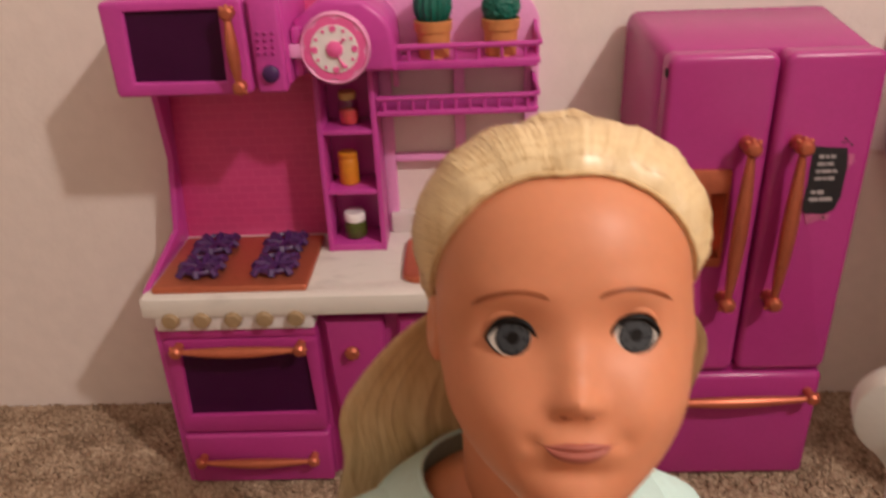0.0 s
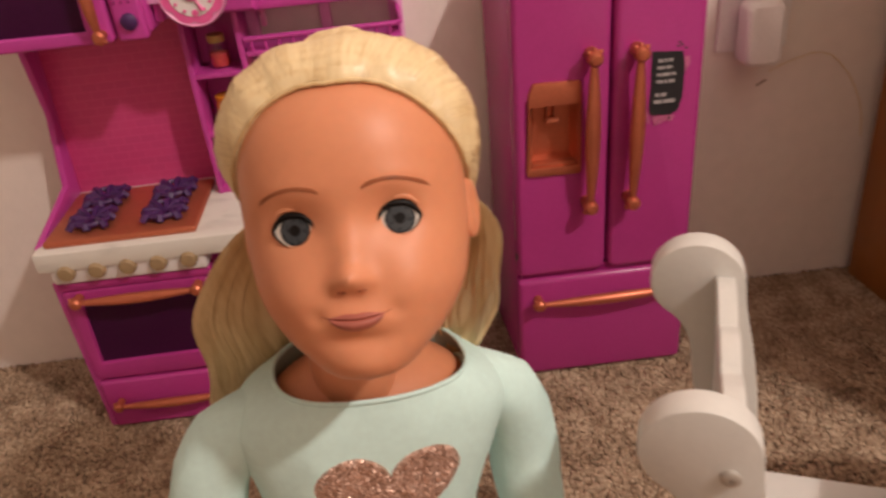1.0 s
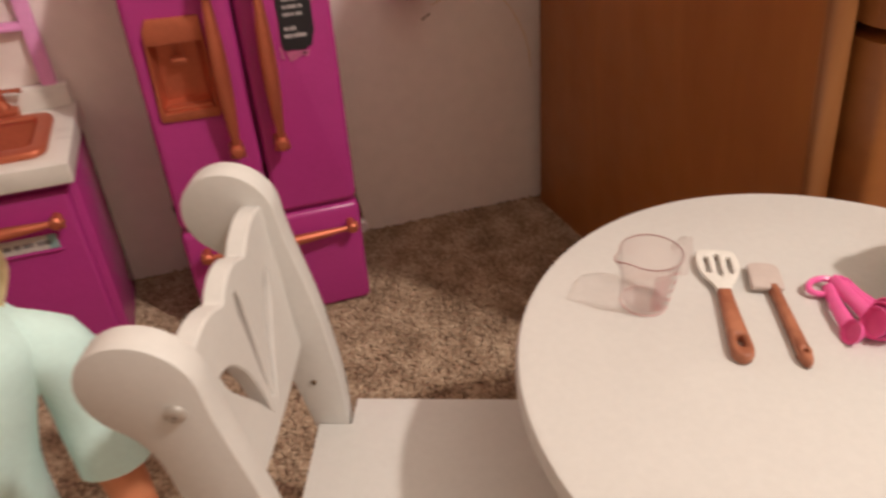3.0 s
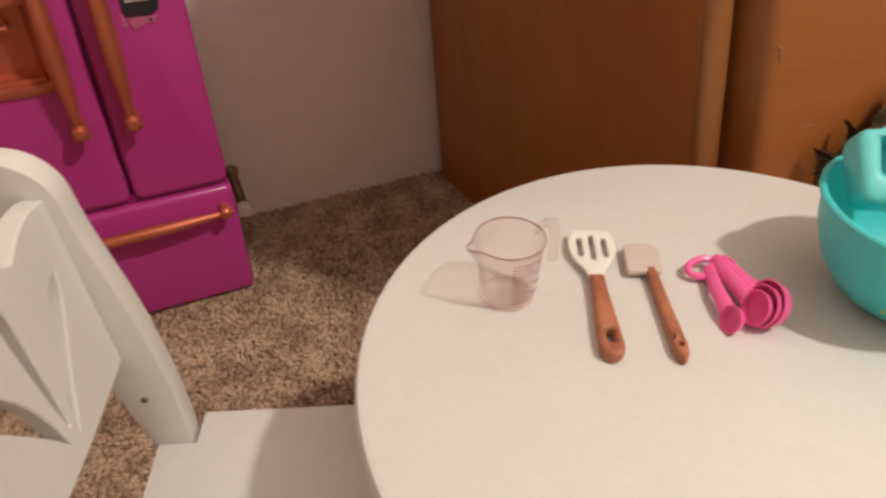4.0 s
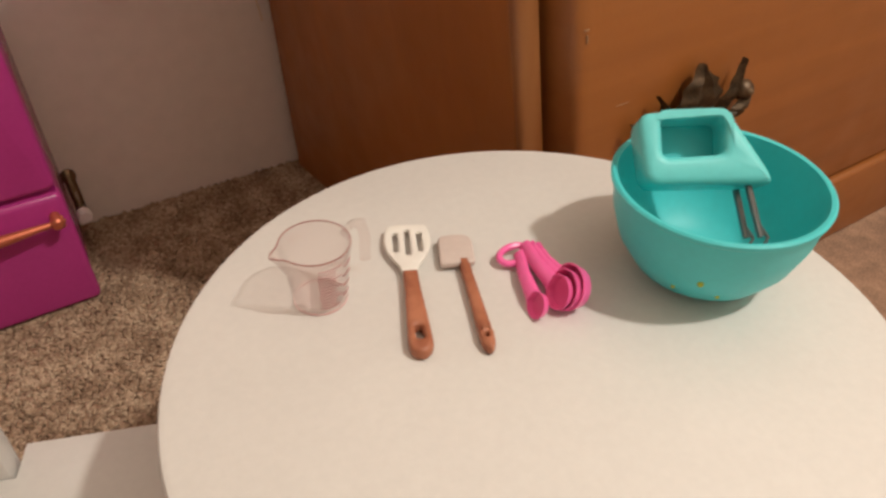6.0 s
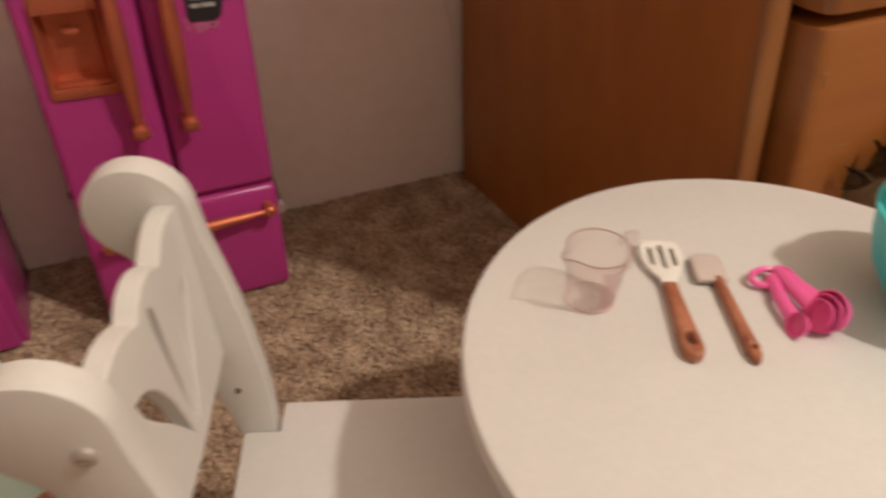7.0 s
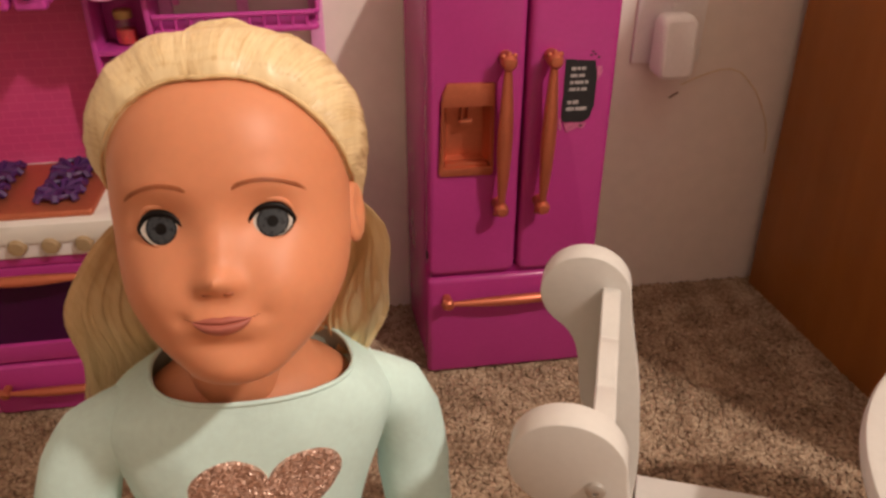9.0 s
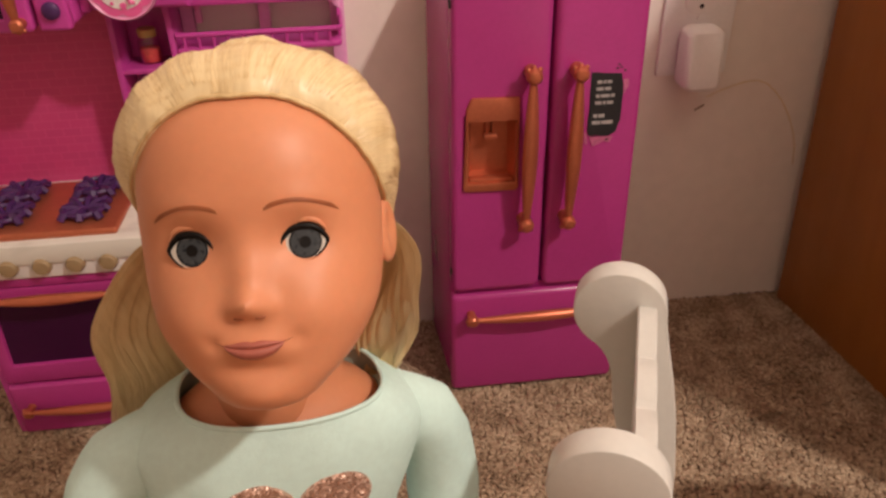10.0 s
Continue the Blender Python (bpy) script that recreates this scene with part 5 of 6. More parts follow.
def doll():
    from mathutils.bvhtree import BVHTree
    rng = random.Random(7)
    slots = [SKIN, hair_fibre(), SHIRT, glitter(), EYE_WHITE, IRIS, PUPIL, LIPS, BROW, MINT_SHADE, IRIS_RIM]
    all_v, all_f = [], []

    def add(bm, i, m=None):
        if m is not None:
            bm.transform(m)
        bm.verts.index_update()
        base = len(all_v)
        all_v.extend(v.co[:] for v in bm.verts)
        all_f.extend(([base + v.index for v in f.verts], i) for f in bm.faces)
        bm.free()

    # head in its own axes: eye line at z = 0, face toward -y
    zs = [-0.0600, -0.0575, -0.0510, -0.0410, -0.0280, -0.0150, 0.0, 0.0150, 0.0300, 0.0440, 0.0560, 0.0630, 0.0660]
    ws = [0.0020, 0.0135, 0.0232, 0.0336, 0.0416, 0.0450, 0.0463, 0.0464, 0.0450, 0.0398, 0.0291, 0.0164, 0.0010]
    fs = [0.0330, 0.0385, 0.0430, 0.0455, 0.0470, 0.0468, 0.0462, 0.0480, 0.0478, 0.0432, 0.0320, 0.0180, 0.0010]
    bs = [-0.0300, -0.0180, 0.0020, 0.0200, 0.0340, 0.0440, 0.0490, 0.0510, 0.0500, 0.0450, 0.0340, 0.0190, 0.0010]

    def read(t, xs, ys):
        """A smooth reading of a table."""
        n = len(xs)
        t = max(xs[0], min(xs[-1], t))
        i = next((k for k in range(n - 1) if xs[k] <= t <= xs[k + 1]), n - 2)
        h = xs[i + 1] - xs[i]
        u = (t - xs[i]) / h
        j, k = max(i - 1, 0), min(i + 2, n - 1)
        m0 = (ys[i + 1] - ys[j]) / (xs[i + 1] - xs[j])
        m1 = (ys[k] - ys[i]) / (xs[k] - xs[i])
        return (2 * u ** 3 - 3 * u ** 2 + 1) * ys[i] + (u ** 3 - 2 * u ** 2 + u) * h * m0 + (3 * u ** 2 - 2 * u ** 3) * ys[i + 1] + (u ** 3 - u ** 2) * h * m1

    def gauss(x, z, cx, cz, sx, sz):
        return math.exp(-((x - cx) / sx) ** 2 - ((z - cz) / sz) ** 2)

    def pair(x, z, cx, cz, sx, sz):
        """The same swelling on both halves of the face."""
        return gauss(x, z, cx, cz, sx, sz) + gauss(x, z, -cx, cz, sx, sz)

    def relief(x, z):
        """How far the features of the face stand out."""
        d = 0.0070 * gauss(x, z, 0, -0.0178, 0.0054, 0.0048) + 0.0036 * gauss(x, z, 0, -0.0085, 0.0058, 0.0105) + 0.0020 * pair(x, z, 0.0058, -0.0195, 0.0030, 0.0030)
        d += 0.0036 * gauss(x, z, 0, -0.0334, 0.0130, 0.0056) + 0.0030 * gauss(x, z, 0, -0.0525, 0.0120, 0.0065) - 0.0018 * gauss(x, z, 0, -0.0415, 0.0100, 0.0028)
        d -= 0.0018 * pair(x, z, 0.0146, -0.0315, 0.0030, 0.0030) + 0.0008 * gauss(x, z, 0, -0.0258, 0.0022, 0.0026)
        d += -0.0050 * pair(x, z, 0.0180, 0.0030, 0.0105, 0.0085) + 0.0034 * pair(x, z, 0.0245, -0.0225, 0.0125, 0.0110) + 0.0014 * pair(x, z, 0.0210, 0.0160, 0.0120, 0.0050)
        return d

    def skull(a, z, grow=0.0):
        """A point of the head at the angle a (0 is the face, pi the back) and height z."""
        w, f, b = read(z, zs, ws), read(z, zs, fs), read(z, zs, bs)
        s, c = math.sin(a), math.cos(a)
        mid, half = (b - f) / 2, (b + f) / 2
        x = w * math.copysign(abs(s) ** 0.92, s)
        y = mid - half * math.copysign(abs(c) ** 0.92, c)
        if c > 0 and not grow:
            y -= relief(x, z) * c ** 0.5
        if grow:
            n = Vector((x / max(w, 0.004) * 0.048, (y - mid) / max(half, 0.004) * 0.048, (z - 0.004) * 0.75))
            return Vector((x, y, z)) + n.normalized() * grow
        return Vector((x, y, z))

    hx, hy = 0.0215, -0.0110
    HEAD = Matrix.Translation((hx, hy, 0.3755)) @ Matrix.Rotation(radians(-2.0), 4, "Z") @ Matrix.Rotation(radians(-1.5), 4, "Y") @ Matrix.Rotation(radians(-24.5), 4, "X")
    BODY = Matrix.Translation((-0.004, 0.004, -0.009)) @ Matrix.Rotation(radians(12), 4, "Z") @ Matrix.Translation((0, 0, 0.108)) @ Matrix.Rotation(radians(6.5), 4, "Y") @ Matrix.Translation((0, 0, -0.108))
    NA, NZ = 128, 96
    bm = bmesh.new()
    grid = []
    for j in range(NZ + 1):
        t = j / NZ
        z = -0.0600 + 0.1260 * (0.5 - 0.5 * math.cos(math.pi * t)) * 0.55 + 0.1260 * t * 0.45
        grid.append([bm.verts.new(skull(2 * math.pi * k / NA, min(z, 0.066))) for k in range(NA)])
    for a, b in zip(grid, grid[1:]):
        for k in range(NA):
            bm.faces.new((a[k], a[(k + 1) % NA], b[(k + 1) % NA], b[k]))
    bm.faces.new(grid[0][::-1])
    bm.faces.new(grid[-1])
    bmesh.ops.recalc_face_normals(bm, faces=list(bm.faces))
    add(bm, 0, HEAD)

    def face_y(x, z):
        w = read(z, zs, ws)
        s = min(0.999, abs(x) / w) ** (1 / 0.92)
        return skull(math.copysign(math.asin(s), x), z).y

    # ears
    for s in (-1, 1):
        ear = ball((0, 0, 0), 0.0125, 24, 0.34, 0.70, 1.06)
        for v in ear.verts:
            d = gauss(v.co.y, v.co.z, -0.0010, 0.0010, 0.0042, 0.0065)
            v.co.x = s * (v.co.x - (0.0034 * d if v.co.x > 0 else 0) + 0.28 * v.co.y)
            v.co.y *= 1.0 + 0.018 / 0.0125 * v.co.z * 0.12
        bmesh.ops.recalc_face_normals(ear, faces=list(ear.faces))
        add(ear, 0, HEAD @ Matrix.Translation((s * 0.0472, 0.0060, -0.0010)) @ Matrix.Rotation(radians(-8), 4, "X"))

    # eyes: glossy almond plates with iris, pupil and lashes
    EW, EU, ED = 0.0083, 0.0057, 0.0058

    def almond(ang):
        """Reach of the eye's opening from its middle in the direction ang."""
        c, s = math.cos(ang), math.sin(ang)
        lo, hi = 0.0, 0.02
        for _ in range(24):
            m = (lo + hi) / 2
            x, z = abs(m * c) / EW, m * s
            inside = x < 1 and (z < EU * (1 - x ** 2.7) if z >= 0 else -z < ED * (1 - x ** 2.5))
            lo, hi = (m, hi) if inside else (lo, m)
        return lo

    for s in (-1, 1):
        ex, ez = s * 0.0195, 0.0012
        cy = face_y(ex, ez)
        E = HEAD

        def onto(u, v, out):
            # the eye's own bulge over the skin
            x, z = ex + u, ez + v
            bulge = 0.0018 * max(0.0, 1 - (u / EW) ** 2 * 0.8 - (v / EU) ** 2 * 0.5)
            return Vector((x, 0.45 * cy + 0.55 * face_y(x, z) - bulge - 0.0003 - out, z))

        def plate(r0, r1, cx, cz, out, n=40, rings=5):
            b = bmesh.new()
            rows = []
            for q in range(rings + 1):
                row = []
                for k in range(n):
                    ang = 2 * math.pi * k / n
                    if r1 is None:
                        r = almond(ang) * q / rings
                        u, v = r * math.cos(ang), r * math.sin(ang)
                    else:
                        r = r0 + (r1 - r0) * q / rings
                        u, v = cx + r * math.cos(ang), cz + r * math.sin(ang)
                        top = almond(math.atan2(v, u)) * 0.985
                        d = math.hypot(u, v)
                        if d > top:
                            u, v = u * top / d, v * top / d
                    row.append(b.verts.new(onto(u, v, out)))
                rows.append(row)
            for a, c in zip(rows, rows[1:]):
                for k in range(n):
                    b.faces.new((a[k], a[(k + 1) % n], c[(k + 1) % n], c[k]))
            bmesh.ops.remove_doubles(b, verts=list(b.verts), dist=1e-7)
            bmesh.ops.recalc_face_normals(b, faces=list(b.faces))
            if sum(f.normal.y * f.calc_area() for f in b.faces) > 0:
                bmesh.ops.reverse_faces(b, faces=list(b.faces))
            return b

        gx, gz = 0.0004, 0.0000
        add(plate(0, None, 0, 0, 0.0), 4, E)
        add(plate(0.0044, 0.0057, gx, gz, 0.00018), 10, E)
        add(plate(0.0, 0.0050, gx, gz, 0.00026), 5, E)
        add(plate(0.0, 0.0021, gx, gz, 0.00036), 6, E)

        def rim(a0, a1, n, k=1.0, out=0.0):
            pts = []
            for q in range(n):
                ang = radians(a0 + (a1 - a0) * q / (n - 1))
                r = almond(ang) * k
                pts.append(onto(r * math.cos(ang), r * math.sin(ang), out))
            return pts

        up = rim(-14, 194, 24, 1.0, 0.0002)
        add(tube(up, [0.0004 + 0.0009 * math.sin(math.pi * q / 23) ** 0.8 for q in range(24)], 8), 6, E)
        outer = rim(-60, 10, 8, 1.02) if s > 0 else rim(170, 240, 8, 1.02)
        add(tube(outer, [0.0002 + 0.0002 * math.sin(math.pi * q / 7) for q in range(8)], 6), 6, E)
        add(tube(rim(196, 344, 18, 1.05, -0.0004), [0.0002 + 0.0004 * math.sin(math.pi * q / 17) for q in range(18)], 8), 0, E)
        # folded upper lid
        lid = rim(8, 172, 20, 1.0, -0.0002)
        lid = [p + Vector((0, 0.0001, 0.0026)) for p in lid]
        add(tube(lid, [0.0003 + 0.0013 * math.sin(math.pi * q / 19) for q in range(20)], 10), 0, E)
        # painted brow of fine strokes
        for q in range(26):
            t = q / 25
            x = s * (0.0090 + 0.0220 * t)
            z = 0.0118 + 0.0046 * math.sin(math.pi * (0.22 + 0.72 * t))
            dx, dz = s * 0.0021, 0.0016 - 0.0036 * t
            for o in (-0.0004, 0.0, 0.0004):
                pts = [(x + dx * h, face_y(x + dx * h, z + o + dz * h) + 0.00002, z + o + dz * h) for h in (-0.6, 0.0, 0.6)]
                w = 0.00034 * math.sin(math.pi * (0.15 + 0.8 * t)) + 0.00008
                add(tube(pts, [w * 0.5, w, w * 0.3], 5), 8, E)

    # lips
    for upper in (True, False):
        bm = bmesh.new()
        rows = []
        for q in range(9):
            v = q / 8
            row = []
            for k in range(25):
                t = 2 * k / 24 - 1
                x = 0.0106 * t
                line = -0.0328 + 0.0012 * t * t
                if upper:
                    edge = line + 0.0027 * (1 - abs(t) ** 1.7) - 0.0006 * math.exp(-(t / 0.16) ** 2)
                    bulge = 0.0010
                else:
                    edge = line - 0.0046 * (1 - t * t) ** 0.65
                    bulge = 0.0017
                z = line + (edge - line) * v
                full = (1 - t * t) ** 0.5
                y = face_y(x, z) - bulge * math.sin(math.pi * min(1, 0.02 + 0.96 * v)) ** 0.7 * full + (0.0006 if v == 0 else 0.0002 if v == 1 else 0)
                row.append(bm.verts.new((x, y, z)))
            rows.append(row)
        for a, b in zip(rows, rows[1:]):
            for k in range(24):
                bm.faces.new((a[k], a[k + 1], b[k + 1], b[k]))
        bmesh.ops.recalc_face_normals(bm, faces=list(bm.faces))
        if sum(f.normal.y for f in bm.faces) > 0:
            bmesh.ops.reverse_faces(bm, faces=list(bm.faces))
        add(bm, 7, HEAD)
    part_line = []
    for k in range(17):
        t = 2 * k / 16 - 1
        x, z = 0.0140 * t, -0.0328 + 0.0012 * (t * 0.0140 / 0.0106) ** 2
        part_line.append((x, face_y(x, z) + 0.0001, z))
    add(tube(part_line, [0.00010 + 0.00032 * math.cos(math.pi / 2 * (2 * k / 16 - 1)) for k in range(17)], 6), 11, HEAD)
    # flat darker ovals painted as the soft shade below the nose tip
    for s in (-1, 1):
        add(ball((s * 0.0034, face_y(s * 0.0034, -0.0222) + 0.0003, -0.0222), 1.0, 12, 0.0022, 0.0006, 0.0008), 12, HEAD)

    # neck
    add(lathe([(0.0225, 0.258), (0.0225, 0.272), (0.0230, 0.292), (0.0235, 0.325), (0.0200, 0.348)], (hx * 0.3, 0.010, 0), 32), 0)

    # hair: a cap combed back from the forehead over the ears
    line_a = [0.0, 0.35, 0.70, 1.00, 1.25, 1.45, 1.62, 1.80, 1.95, 2.20, math.pi]
    line_z = [0.0520, 0.0516, 0.0462, 0.0360, 0.0250, 0.0160, 0.0120, 0.0040, -0.0060, -0.0240, -0.0400]
    steps = [0, 0.006, 0.014, 0.024, 0.036, 0.05] + [0.05 + 0.95 * (q / 54) for q in range(1, 55)]
    bm = bmesh.new()
    cols = []
    NC = 192
    for k in range(NC):
        a = 2 * math.pi * k / NC
        aa = a if a <= math.pi else 2 * math.pi - a
        h = read(aa, line_a, line_z) + 0.0005 * noise.noise(Vector((a * 9, 0, 5)))
        col, run, last = [], 0.0, None
        for t in steps:
            z = 0.0659 - (0.0659 - h) * (1 - t) ** 1.7
            p = skull(a, z, 0.0001)
            run += (p - last).length if last is not None else 0.0
            last = p
            lift = -0.0014 if t == 0 else 0.0012 + 0.0078 * (1 - math.exp(-run / 0.0085)) + 0.0045 * max(0.0, 1 - ((p.y - 0.004) / 0.046) ** 2) * (1 - math.exp(-run / 0.02))
            az = math.atan2(p.x, p.z + 0.012)
            ridge = noise.noise(Vector((az * 8, p.y * 7, 0))) * 0.0013 + noise.noise(Vector((az * 22, p.y * 9, 3))) * 0.0006 + noise.noise(Vector((az * 70, p.y * 14, 8))) * 0.00012
            col.append(bm.verts.new(skull(a, z, lift + (ridge if t > 0.01 else 0))))
        cols.append(col)
    for k in range(NC):
        a, b = cols[k], cols[(k + 1) % NC]
        for j in range(len(steps) - 1):
            bm.faces.new((a[j], b[j], b[j + 1], a[j + 1]))
    bm.faces.new([c[-1] for c in cols])
    bmesh.ops.recalc_face_normals(bm, faces=list(bm.faces))
    tree = BVHTree.FromBMesh(bm)
    starts = [(c[1].co.copy(), c[0].co.copy()) for c in cols]
    add(bm, 1, HEAD)

    # combed strands that lie on the cap
    mid = Vector((0, 0.002, 0.006))
    end = (Vector((0, 0.055, -0.004)) - mid).normalized()
    for i in range(2200):
        k = rng.randrange(NC)
        a = 2 * math.pi * k / NC
        if 1.75 < a < 2 * math.pi - 1.75:
            continue
        p, root = starts[k]
        nxt = starts[(k + 1) % NC]
        u = rng.random()
        d0 = (p + (nxt[0] - p) * u - mid).normalized()
        path = [root + (nxt[1] - root) * u + Vector((0, 0, rng.uniform(-0.0008, 0.0006)))]
        reach = math.acos(max(-1, min(1, d0.dot(end))))
        side = (end - d0 * end.dot(d0)).normalized()
        t0 = 0.0 if rng.random() < 0.6 else rng.uniform(0.0, 0.5)
        wob, over = rng.uniform(-0.12, 0.12), rng.uniform(-0.00010, 0.00016)
        curl, phase = rng.uniform(0.01, 0.04), rng.uniform(0, 6.28)
        if t0:
            path = []
        for q in range(36):
            t = t0 + (1 - t0) * q / 35
            dd = d0 * math.cos(t * reach) + side * math.sin(t * reach)
            dd = (dd + d0.cross(end) * (wob * math.sin(math.pi * t) + curl * t * math.sin(phase + 11 * t))).normalized()
            hit = tree.ray_cast(mid, dd)[0]
            if hit is not None:
                path.append(hit + dd * over)
        if len(path) > 4:
            r = rng.uniform(0.00010, 0.00020)
            n = len(path)
            add(tube(path, [r * 0.5] + [r] * (n - 2) + [r * 0.3], 4), 1, HEAD)

    # the rolled edge where the hair is rooted
    edge = [p[0] for p in (starts[-58:] + starts[:59])]
    add(tube(edge, [0.0009 + 0.0003 * noise.noise(Vector((q * 0.5, 0, 9))) for q in range(len(edge))], 8), 1, HEAD)

    # long loose hair that hangs from behind the ears to the back of the shoulders, in slack waves
    def fall(c, t, lift=0.0):
        """A point of the loose hair: c runs across the back from -1 to 1, t down from the root."""
        side = math.copysign(abs(c) ** 0.8, c)
        p0 = HEAD @ skull(math.pi - side * 1.28, 0.004, 0.002)
        x3, y3 = hx * 0.8 + (0.054 if side > 0 else 0.092) * side, 0.040 + 0.024 * (1 - abs(side))
        z3 = (0.2560 if side > 0 else 0.2400) - 0.03 * (1 - abs(side)) + 0.012 * noise.noise(Vector((c * 14, 7, 0)))
        p1 = p0 + Vector(((0.030 if side > 0 else 0.047) * side, 0.010 * (1 - abs(side)), -0.030))
        p2, p3 = Vector((x3 + 0.004 * side, y3 - 0.002, z3 + 0.036)), Vector((x3, y3, z3))
        b = p0 * (1 - t) ** 3 + p1 * 3 * t * (1 - t) ** 2 + p2 * 3 * t * t * (1 - t) + p3 * t ** 3
        ph = 4 * noise.noise(Vector((c * 2.5, 1, 4)))
        ridge = 0.0026 * noise.noise(Vector((c * 9, t * 1.5, 0))) + 0.0014 * noise.noise(Vector((c * 26, t * 2, 2))) + 0.0005 * noise.noise(Vector((c * 80, t * 3, 5)))
        wave = 0.0044 * math.sin(ph + 10.5 * t) * t
        return b + Vector((side, 0.6 - abs(side) * 0.9, 0)) * (ridge * min(1, 3 * t) + lift) + Vector((wave, wave * 0.4, 0))

    bm = bmesh.new()
    # an outer and an inner layer, closed all round
    ring = [(q / 22, 0.0) for q in range(23)] + [(1 - q / 22, -0.005) for q in range(23)]
    sheet = [[bm.verts.new(fall(-1 + 2 * k / 260, t, lift)) for t, lift in ring] for k in range(261)]
    for a, b in zip(sheet, sheet[1:]):
        for q in range(len(ring)):
            p = (q + 1) % len(ring)
            bm.faces.new((a[q], b[q], b[p], a[p]))
    bm.faces.new(sheet[0])
    bm.faces.new(sheet[-1][::-1])
    bmesh.ops.recalc_face_normals(bm, faces=list(bm.faces))
    add(bm, 1)
    for i in range(3000):
        c = rng.uniform(-1, 1)
        c = math.copysign(abs(c) ** 0.75, c)
        lift, drift, low = rng.uniform(0.0, 0.0030), rng.gauss(0, 0.020), rng.uniform(0.92, 1.10)
        path = [fall(max(-1.0, min(1.0, c + drift * q / 13)), low * q / 13, lift) for q in range(14)]
        r = rng.uniform(0.00012, 0.00030)
        add(tube(path, [r * 0.6] + [r] * 9 + [r * 0.9, r * 0.7, r * 0.5, r * 0.15], 4), 1)

    # torso in a mint top
    tz = [0.108, 0.138, 0.178, 0.213, 0.243, 0.262, 0.273, 0.2810, 0.2850]
    tw = [0.066, 0.062, 0.060, 0.064, 0.071, 0.074, 0.068, 0.0580, 0.0500]
    td = [0.046, 0.043, 0.043, 0.044, 0.044, 0.042, 0.040, 0.0375, 0.0360]

    def body(z, ys):
        return read(z, tz, ys)

    def trunk(a, z, grow=0.0):
        w, d = body(z, tw) + grow, body(z, td) + grow
        s, c = math.sin(a), math.cos(a)
        fold = 0.0018 * noise.noise(Vector((s * 3, c * 3, z * 34))) + 0.0008 * noise.noise(Vector((s * 9, c * 9, z * 60)))
        fold *= min(1.0, (0.29 - z) / 0.02)
        return Vector((w * math.copysign(abs(s) ** 0.85, s), 0.010 - d * math.copysign(abs(c) ** 0.85, c) - fold * c, z + 0.005 * max(0, c) * max(0, (z - 0.262) / 0.023) ** 2))

    bm = bmesh.new()
    rows = [[bm.verts.new(trunk(2 * math.pi * k / 80, 0.108 + 0.177 * j / 48)) for k in range(80)] for j in range(49)]
    for a, b in zip(rows, rows[1:]):
        for k in range(80):
            bm.faces.new((a[k], a[(k + 1) % 80], b[(k + 1) % 80], b[k]))
    bm.faces.new(rows[0][::-1])
    bmesh.ops.recalc_face_normals(bm, faces=list(bm.faces))
    add(bm, 2, BODY)
    add(tube([trunk(math.pi + 2 * math.pi * k / 64, 0.2848) for k in range(65)], 0.0013, 8, caps=False), 2, BODY)
    # inside of the neckline, its shade put into a darker mint
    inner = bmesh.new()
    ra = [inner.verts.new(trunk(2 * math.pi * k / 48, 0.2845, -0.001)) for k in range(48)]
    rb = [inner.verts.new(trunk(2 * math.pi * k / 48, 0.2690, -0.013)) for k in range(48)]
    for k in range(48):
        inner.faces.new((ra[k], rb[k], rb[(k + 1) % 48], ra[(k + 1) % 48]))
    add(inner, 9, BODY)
    add(lathe([(0, 0.258), (0.052, 0.2600), (0.047, 0.2740), (0.042, 0.2795), (0.034, 0.2850), (0.0275, 0.2930), (0.0240, 0.3060)], (-0.001, 0.010, 0), 40, "z", (1.10, 0.72)), 0, BODY)
    for s in (-1, 1):
        path = [(s * 0.046, 0.011, 0.2620), (s * 0.062, 0.011, 0.2585), (s * 0.0775, 0.011, 0.2490), (s * 0.0865, 0.010, 0.2320), (s * 0.0910, 0.007, 0.2110), (s * 0.0930, 0.003, 0.1930), (s * 0.0960, -0.003, 0.1700)]
        sleeve = tube(path, [0.0150, 0.0190, 0.0205, 0.0205, 0.0205, 0.0210, 0.0205], 32)
        bmesh.ops.subdivide_edges(sleeve, edges=list(sleeve.edges), cuts=2, use_grid_fill=True)
        for v in sleeve.verts:
            v.co += Vector((s, -0.4, 0)) * 0.0016 * noise.noise(v.co * 70 + Vector((s * 4, 0, 0)))
        bmesh.ops.smooth_vert(sleeve, verts=list(sleeve.verts), factor=0.5, use_axis_x=True, use_axis_y=True, use_axis_z=True)
        add(sleeve, 2, BODY)
        add(tube([(s * 0.0890, 0.004, 0.202), (s * 0.095, -0.002, 0.170), (s * 0.100, -0.008, 0.145), (s * 0.103, -0.014, 0.128)], [0.0155, 0.0140, 0.0120, 0.0110], 14), 0, BODY)
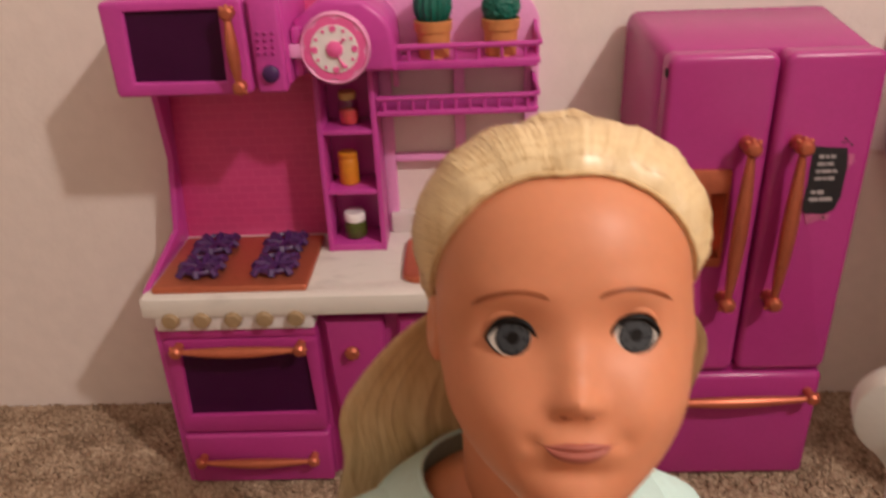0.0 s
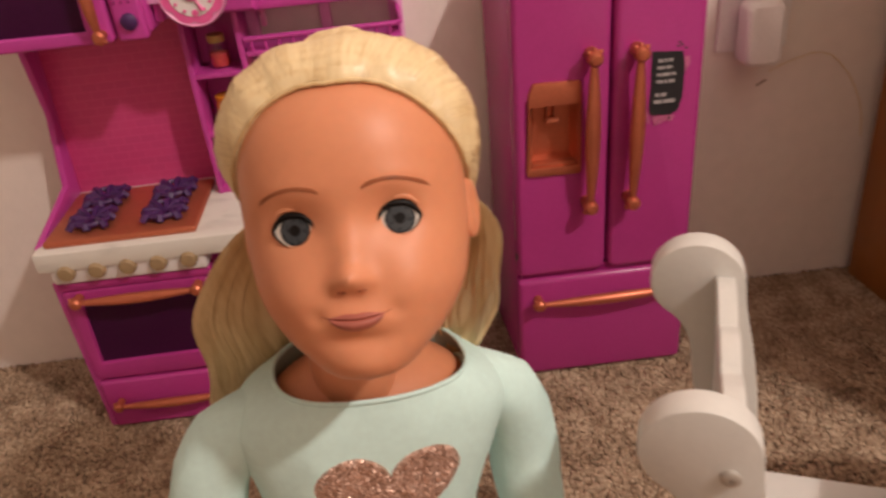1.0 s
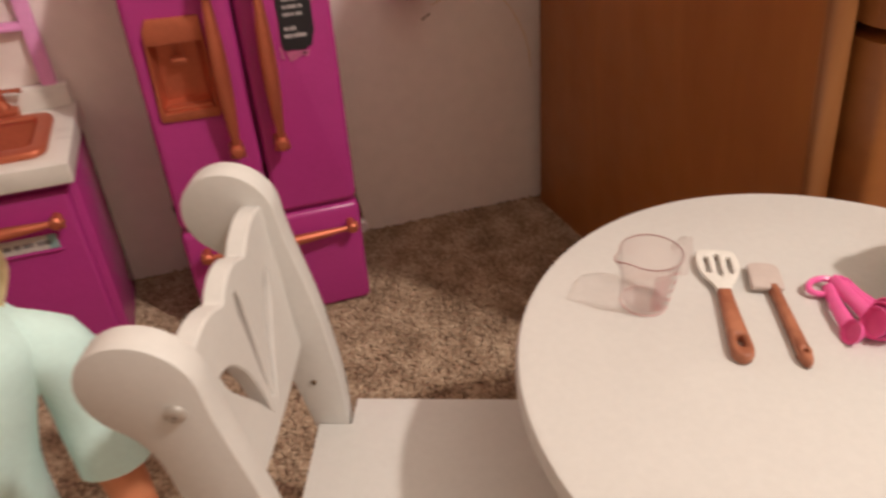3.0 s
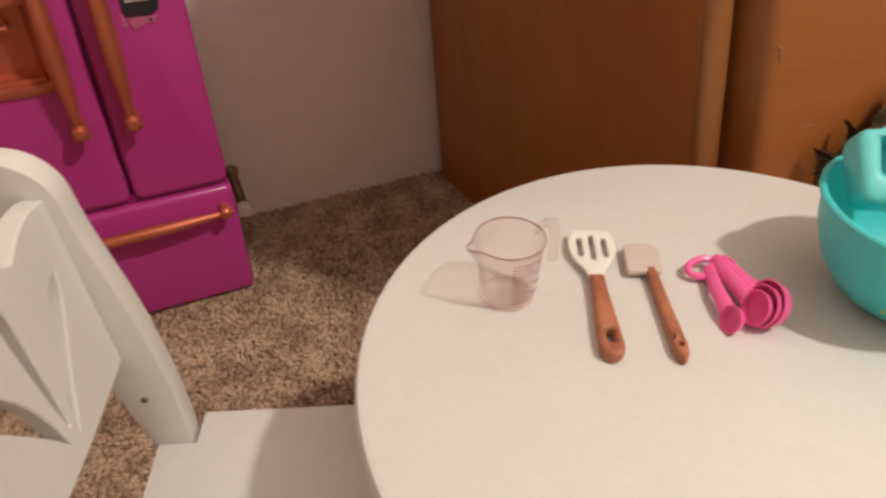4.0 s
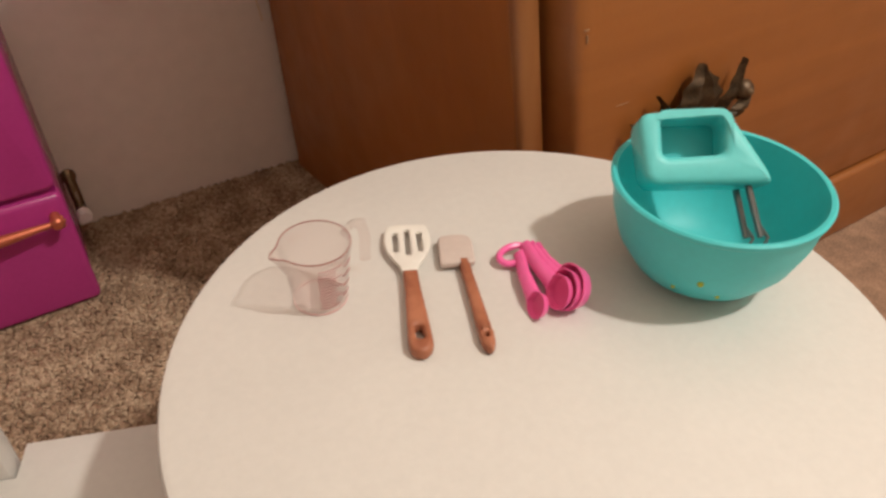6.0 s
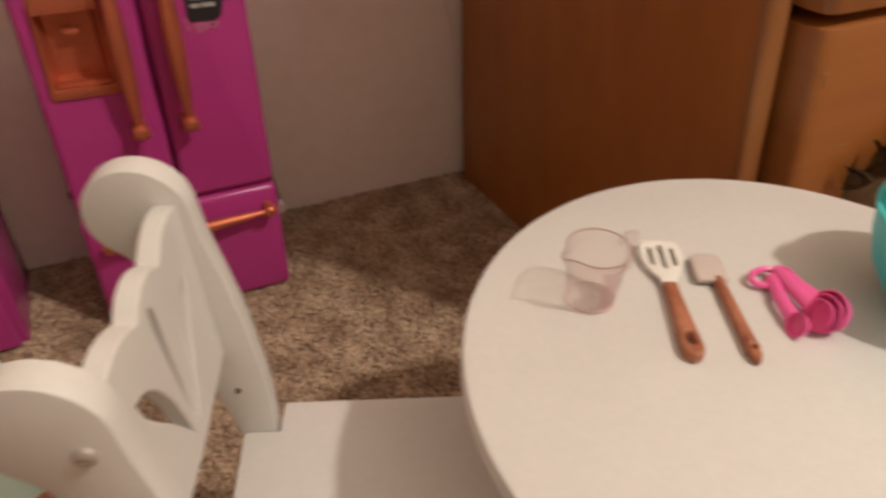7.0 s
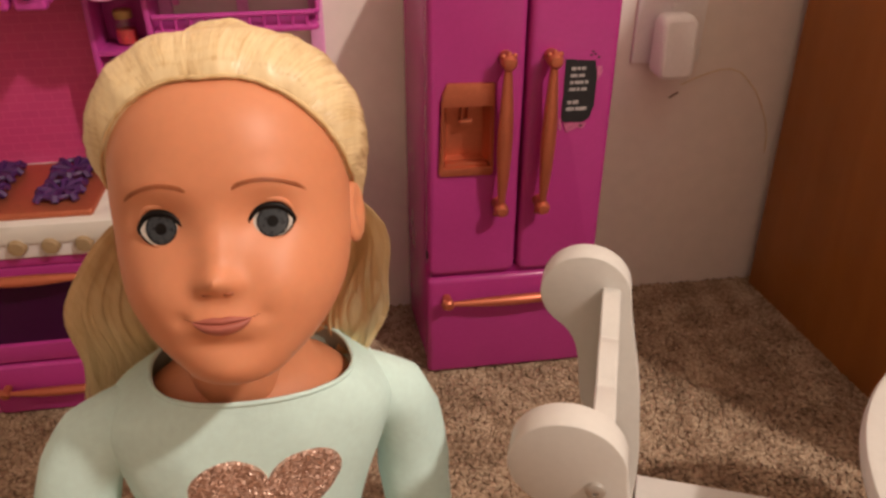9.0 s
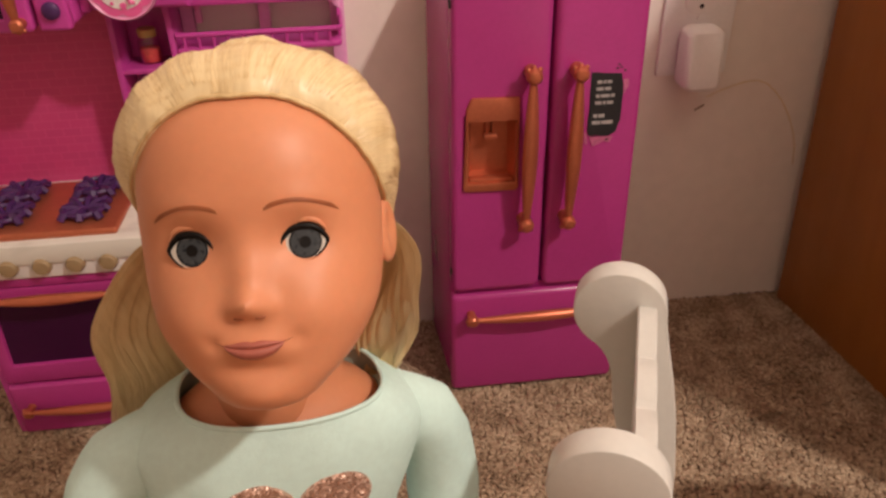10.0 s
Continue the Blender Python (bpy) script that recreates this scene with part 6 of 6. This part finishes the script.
        add(ball((s * 0.104, -0.016, 0.116), 0.014, 14, 0.7, 1, 1.2), 0, BODY)
        add(tube([(s * 0.030, 0.012, 0.150), (s * 0.031, 0.012, 0.090), (s * 0.031, 0.012, 0.020)], [0.027, 0.024, 0.018], 18), 9)
        add(box(s * 0.031 - 0.019, s * 0.031 + 0.019, -0.030, 0.034, FLOOR, 0.024, 0.009, 3), 2)
    # glitter heart on the chest
    bm = bmesh.new()
    hz, size = 0.2335, 0.0385

    def heart(t):
        x = 16 * math.sin(t) ** 3
        z = 13 * math.cos(t) - 5 * math.cos(2 * t) - 2 * math.cos(3 * t) - math.cos(4 * t)
        return x / 16 * size, hz + z / 16 * size * 0.92

    def on_chest(x, z, o):
        w = body(z, tw)
        s = min(0.98, abs(x) / w) ** (1 / 0.85)
        p = trunk(math.copysign(math.asin(s), x), z)
        return (x, p.y - o, z)
    rings = []
    for q in range(14):
        k = q / 13
        ring = []
        for i in range(96):
            x, z = heart(2 * math.pi * i / 96)
            ring.append(bm.verts.new(on_chest(x * k, hz + 0.004 + (z - hz - 0.004) * k, 0.0014 if q < 13 else -0.0003)))
        rings.append(ring)
    for a, b in zip(rings[1:], rings[2:]):
        for i in range(96):
            bm.faces.new((a[i], a[(i + 1) % 96], b[(i + 1) % 96], b[i]))
    bm.faces.new(rings[1])
    bmesh.ops.remove_doubles(bm, verts=list(bm.verts), dist=1e-6)
    bmesh.ops.recalc_face_normals(bm, faces=list(bm.faces))
    if sum(f.normal.y for f in bm.faces) > 0:
        bmesh.ops.reverse_faces(bm, faces=list(bm.faces))
    add(bm, 3, BODY)

    slots += [MOUTH_LINE, NOSE_SHADE]
    me = bpy.data.meshes.new("doll")
    me.from_pydata(all_v, [], [f for f, _ in all_f])
    me.polygons.foreach_set("material_index", [i for _, i in all_f])
    me.update()
    finish(me, 50)
    for m in slots:
        me.materials.append(m)
    ob = new("doll", me)
    ob.matrix_world = pose(0.0195, 0.2545, 0.0, 0, 0, 0)
    tagged(ob, "blonde vinyl doll in a mint top with glitter heart, standing", "doll")


doll()
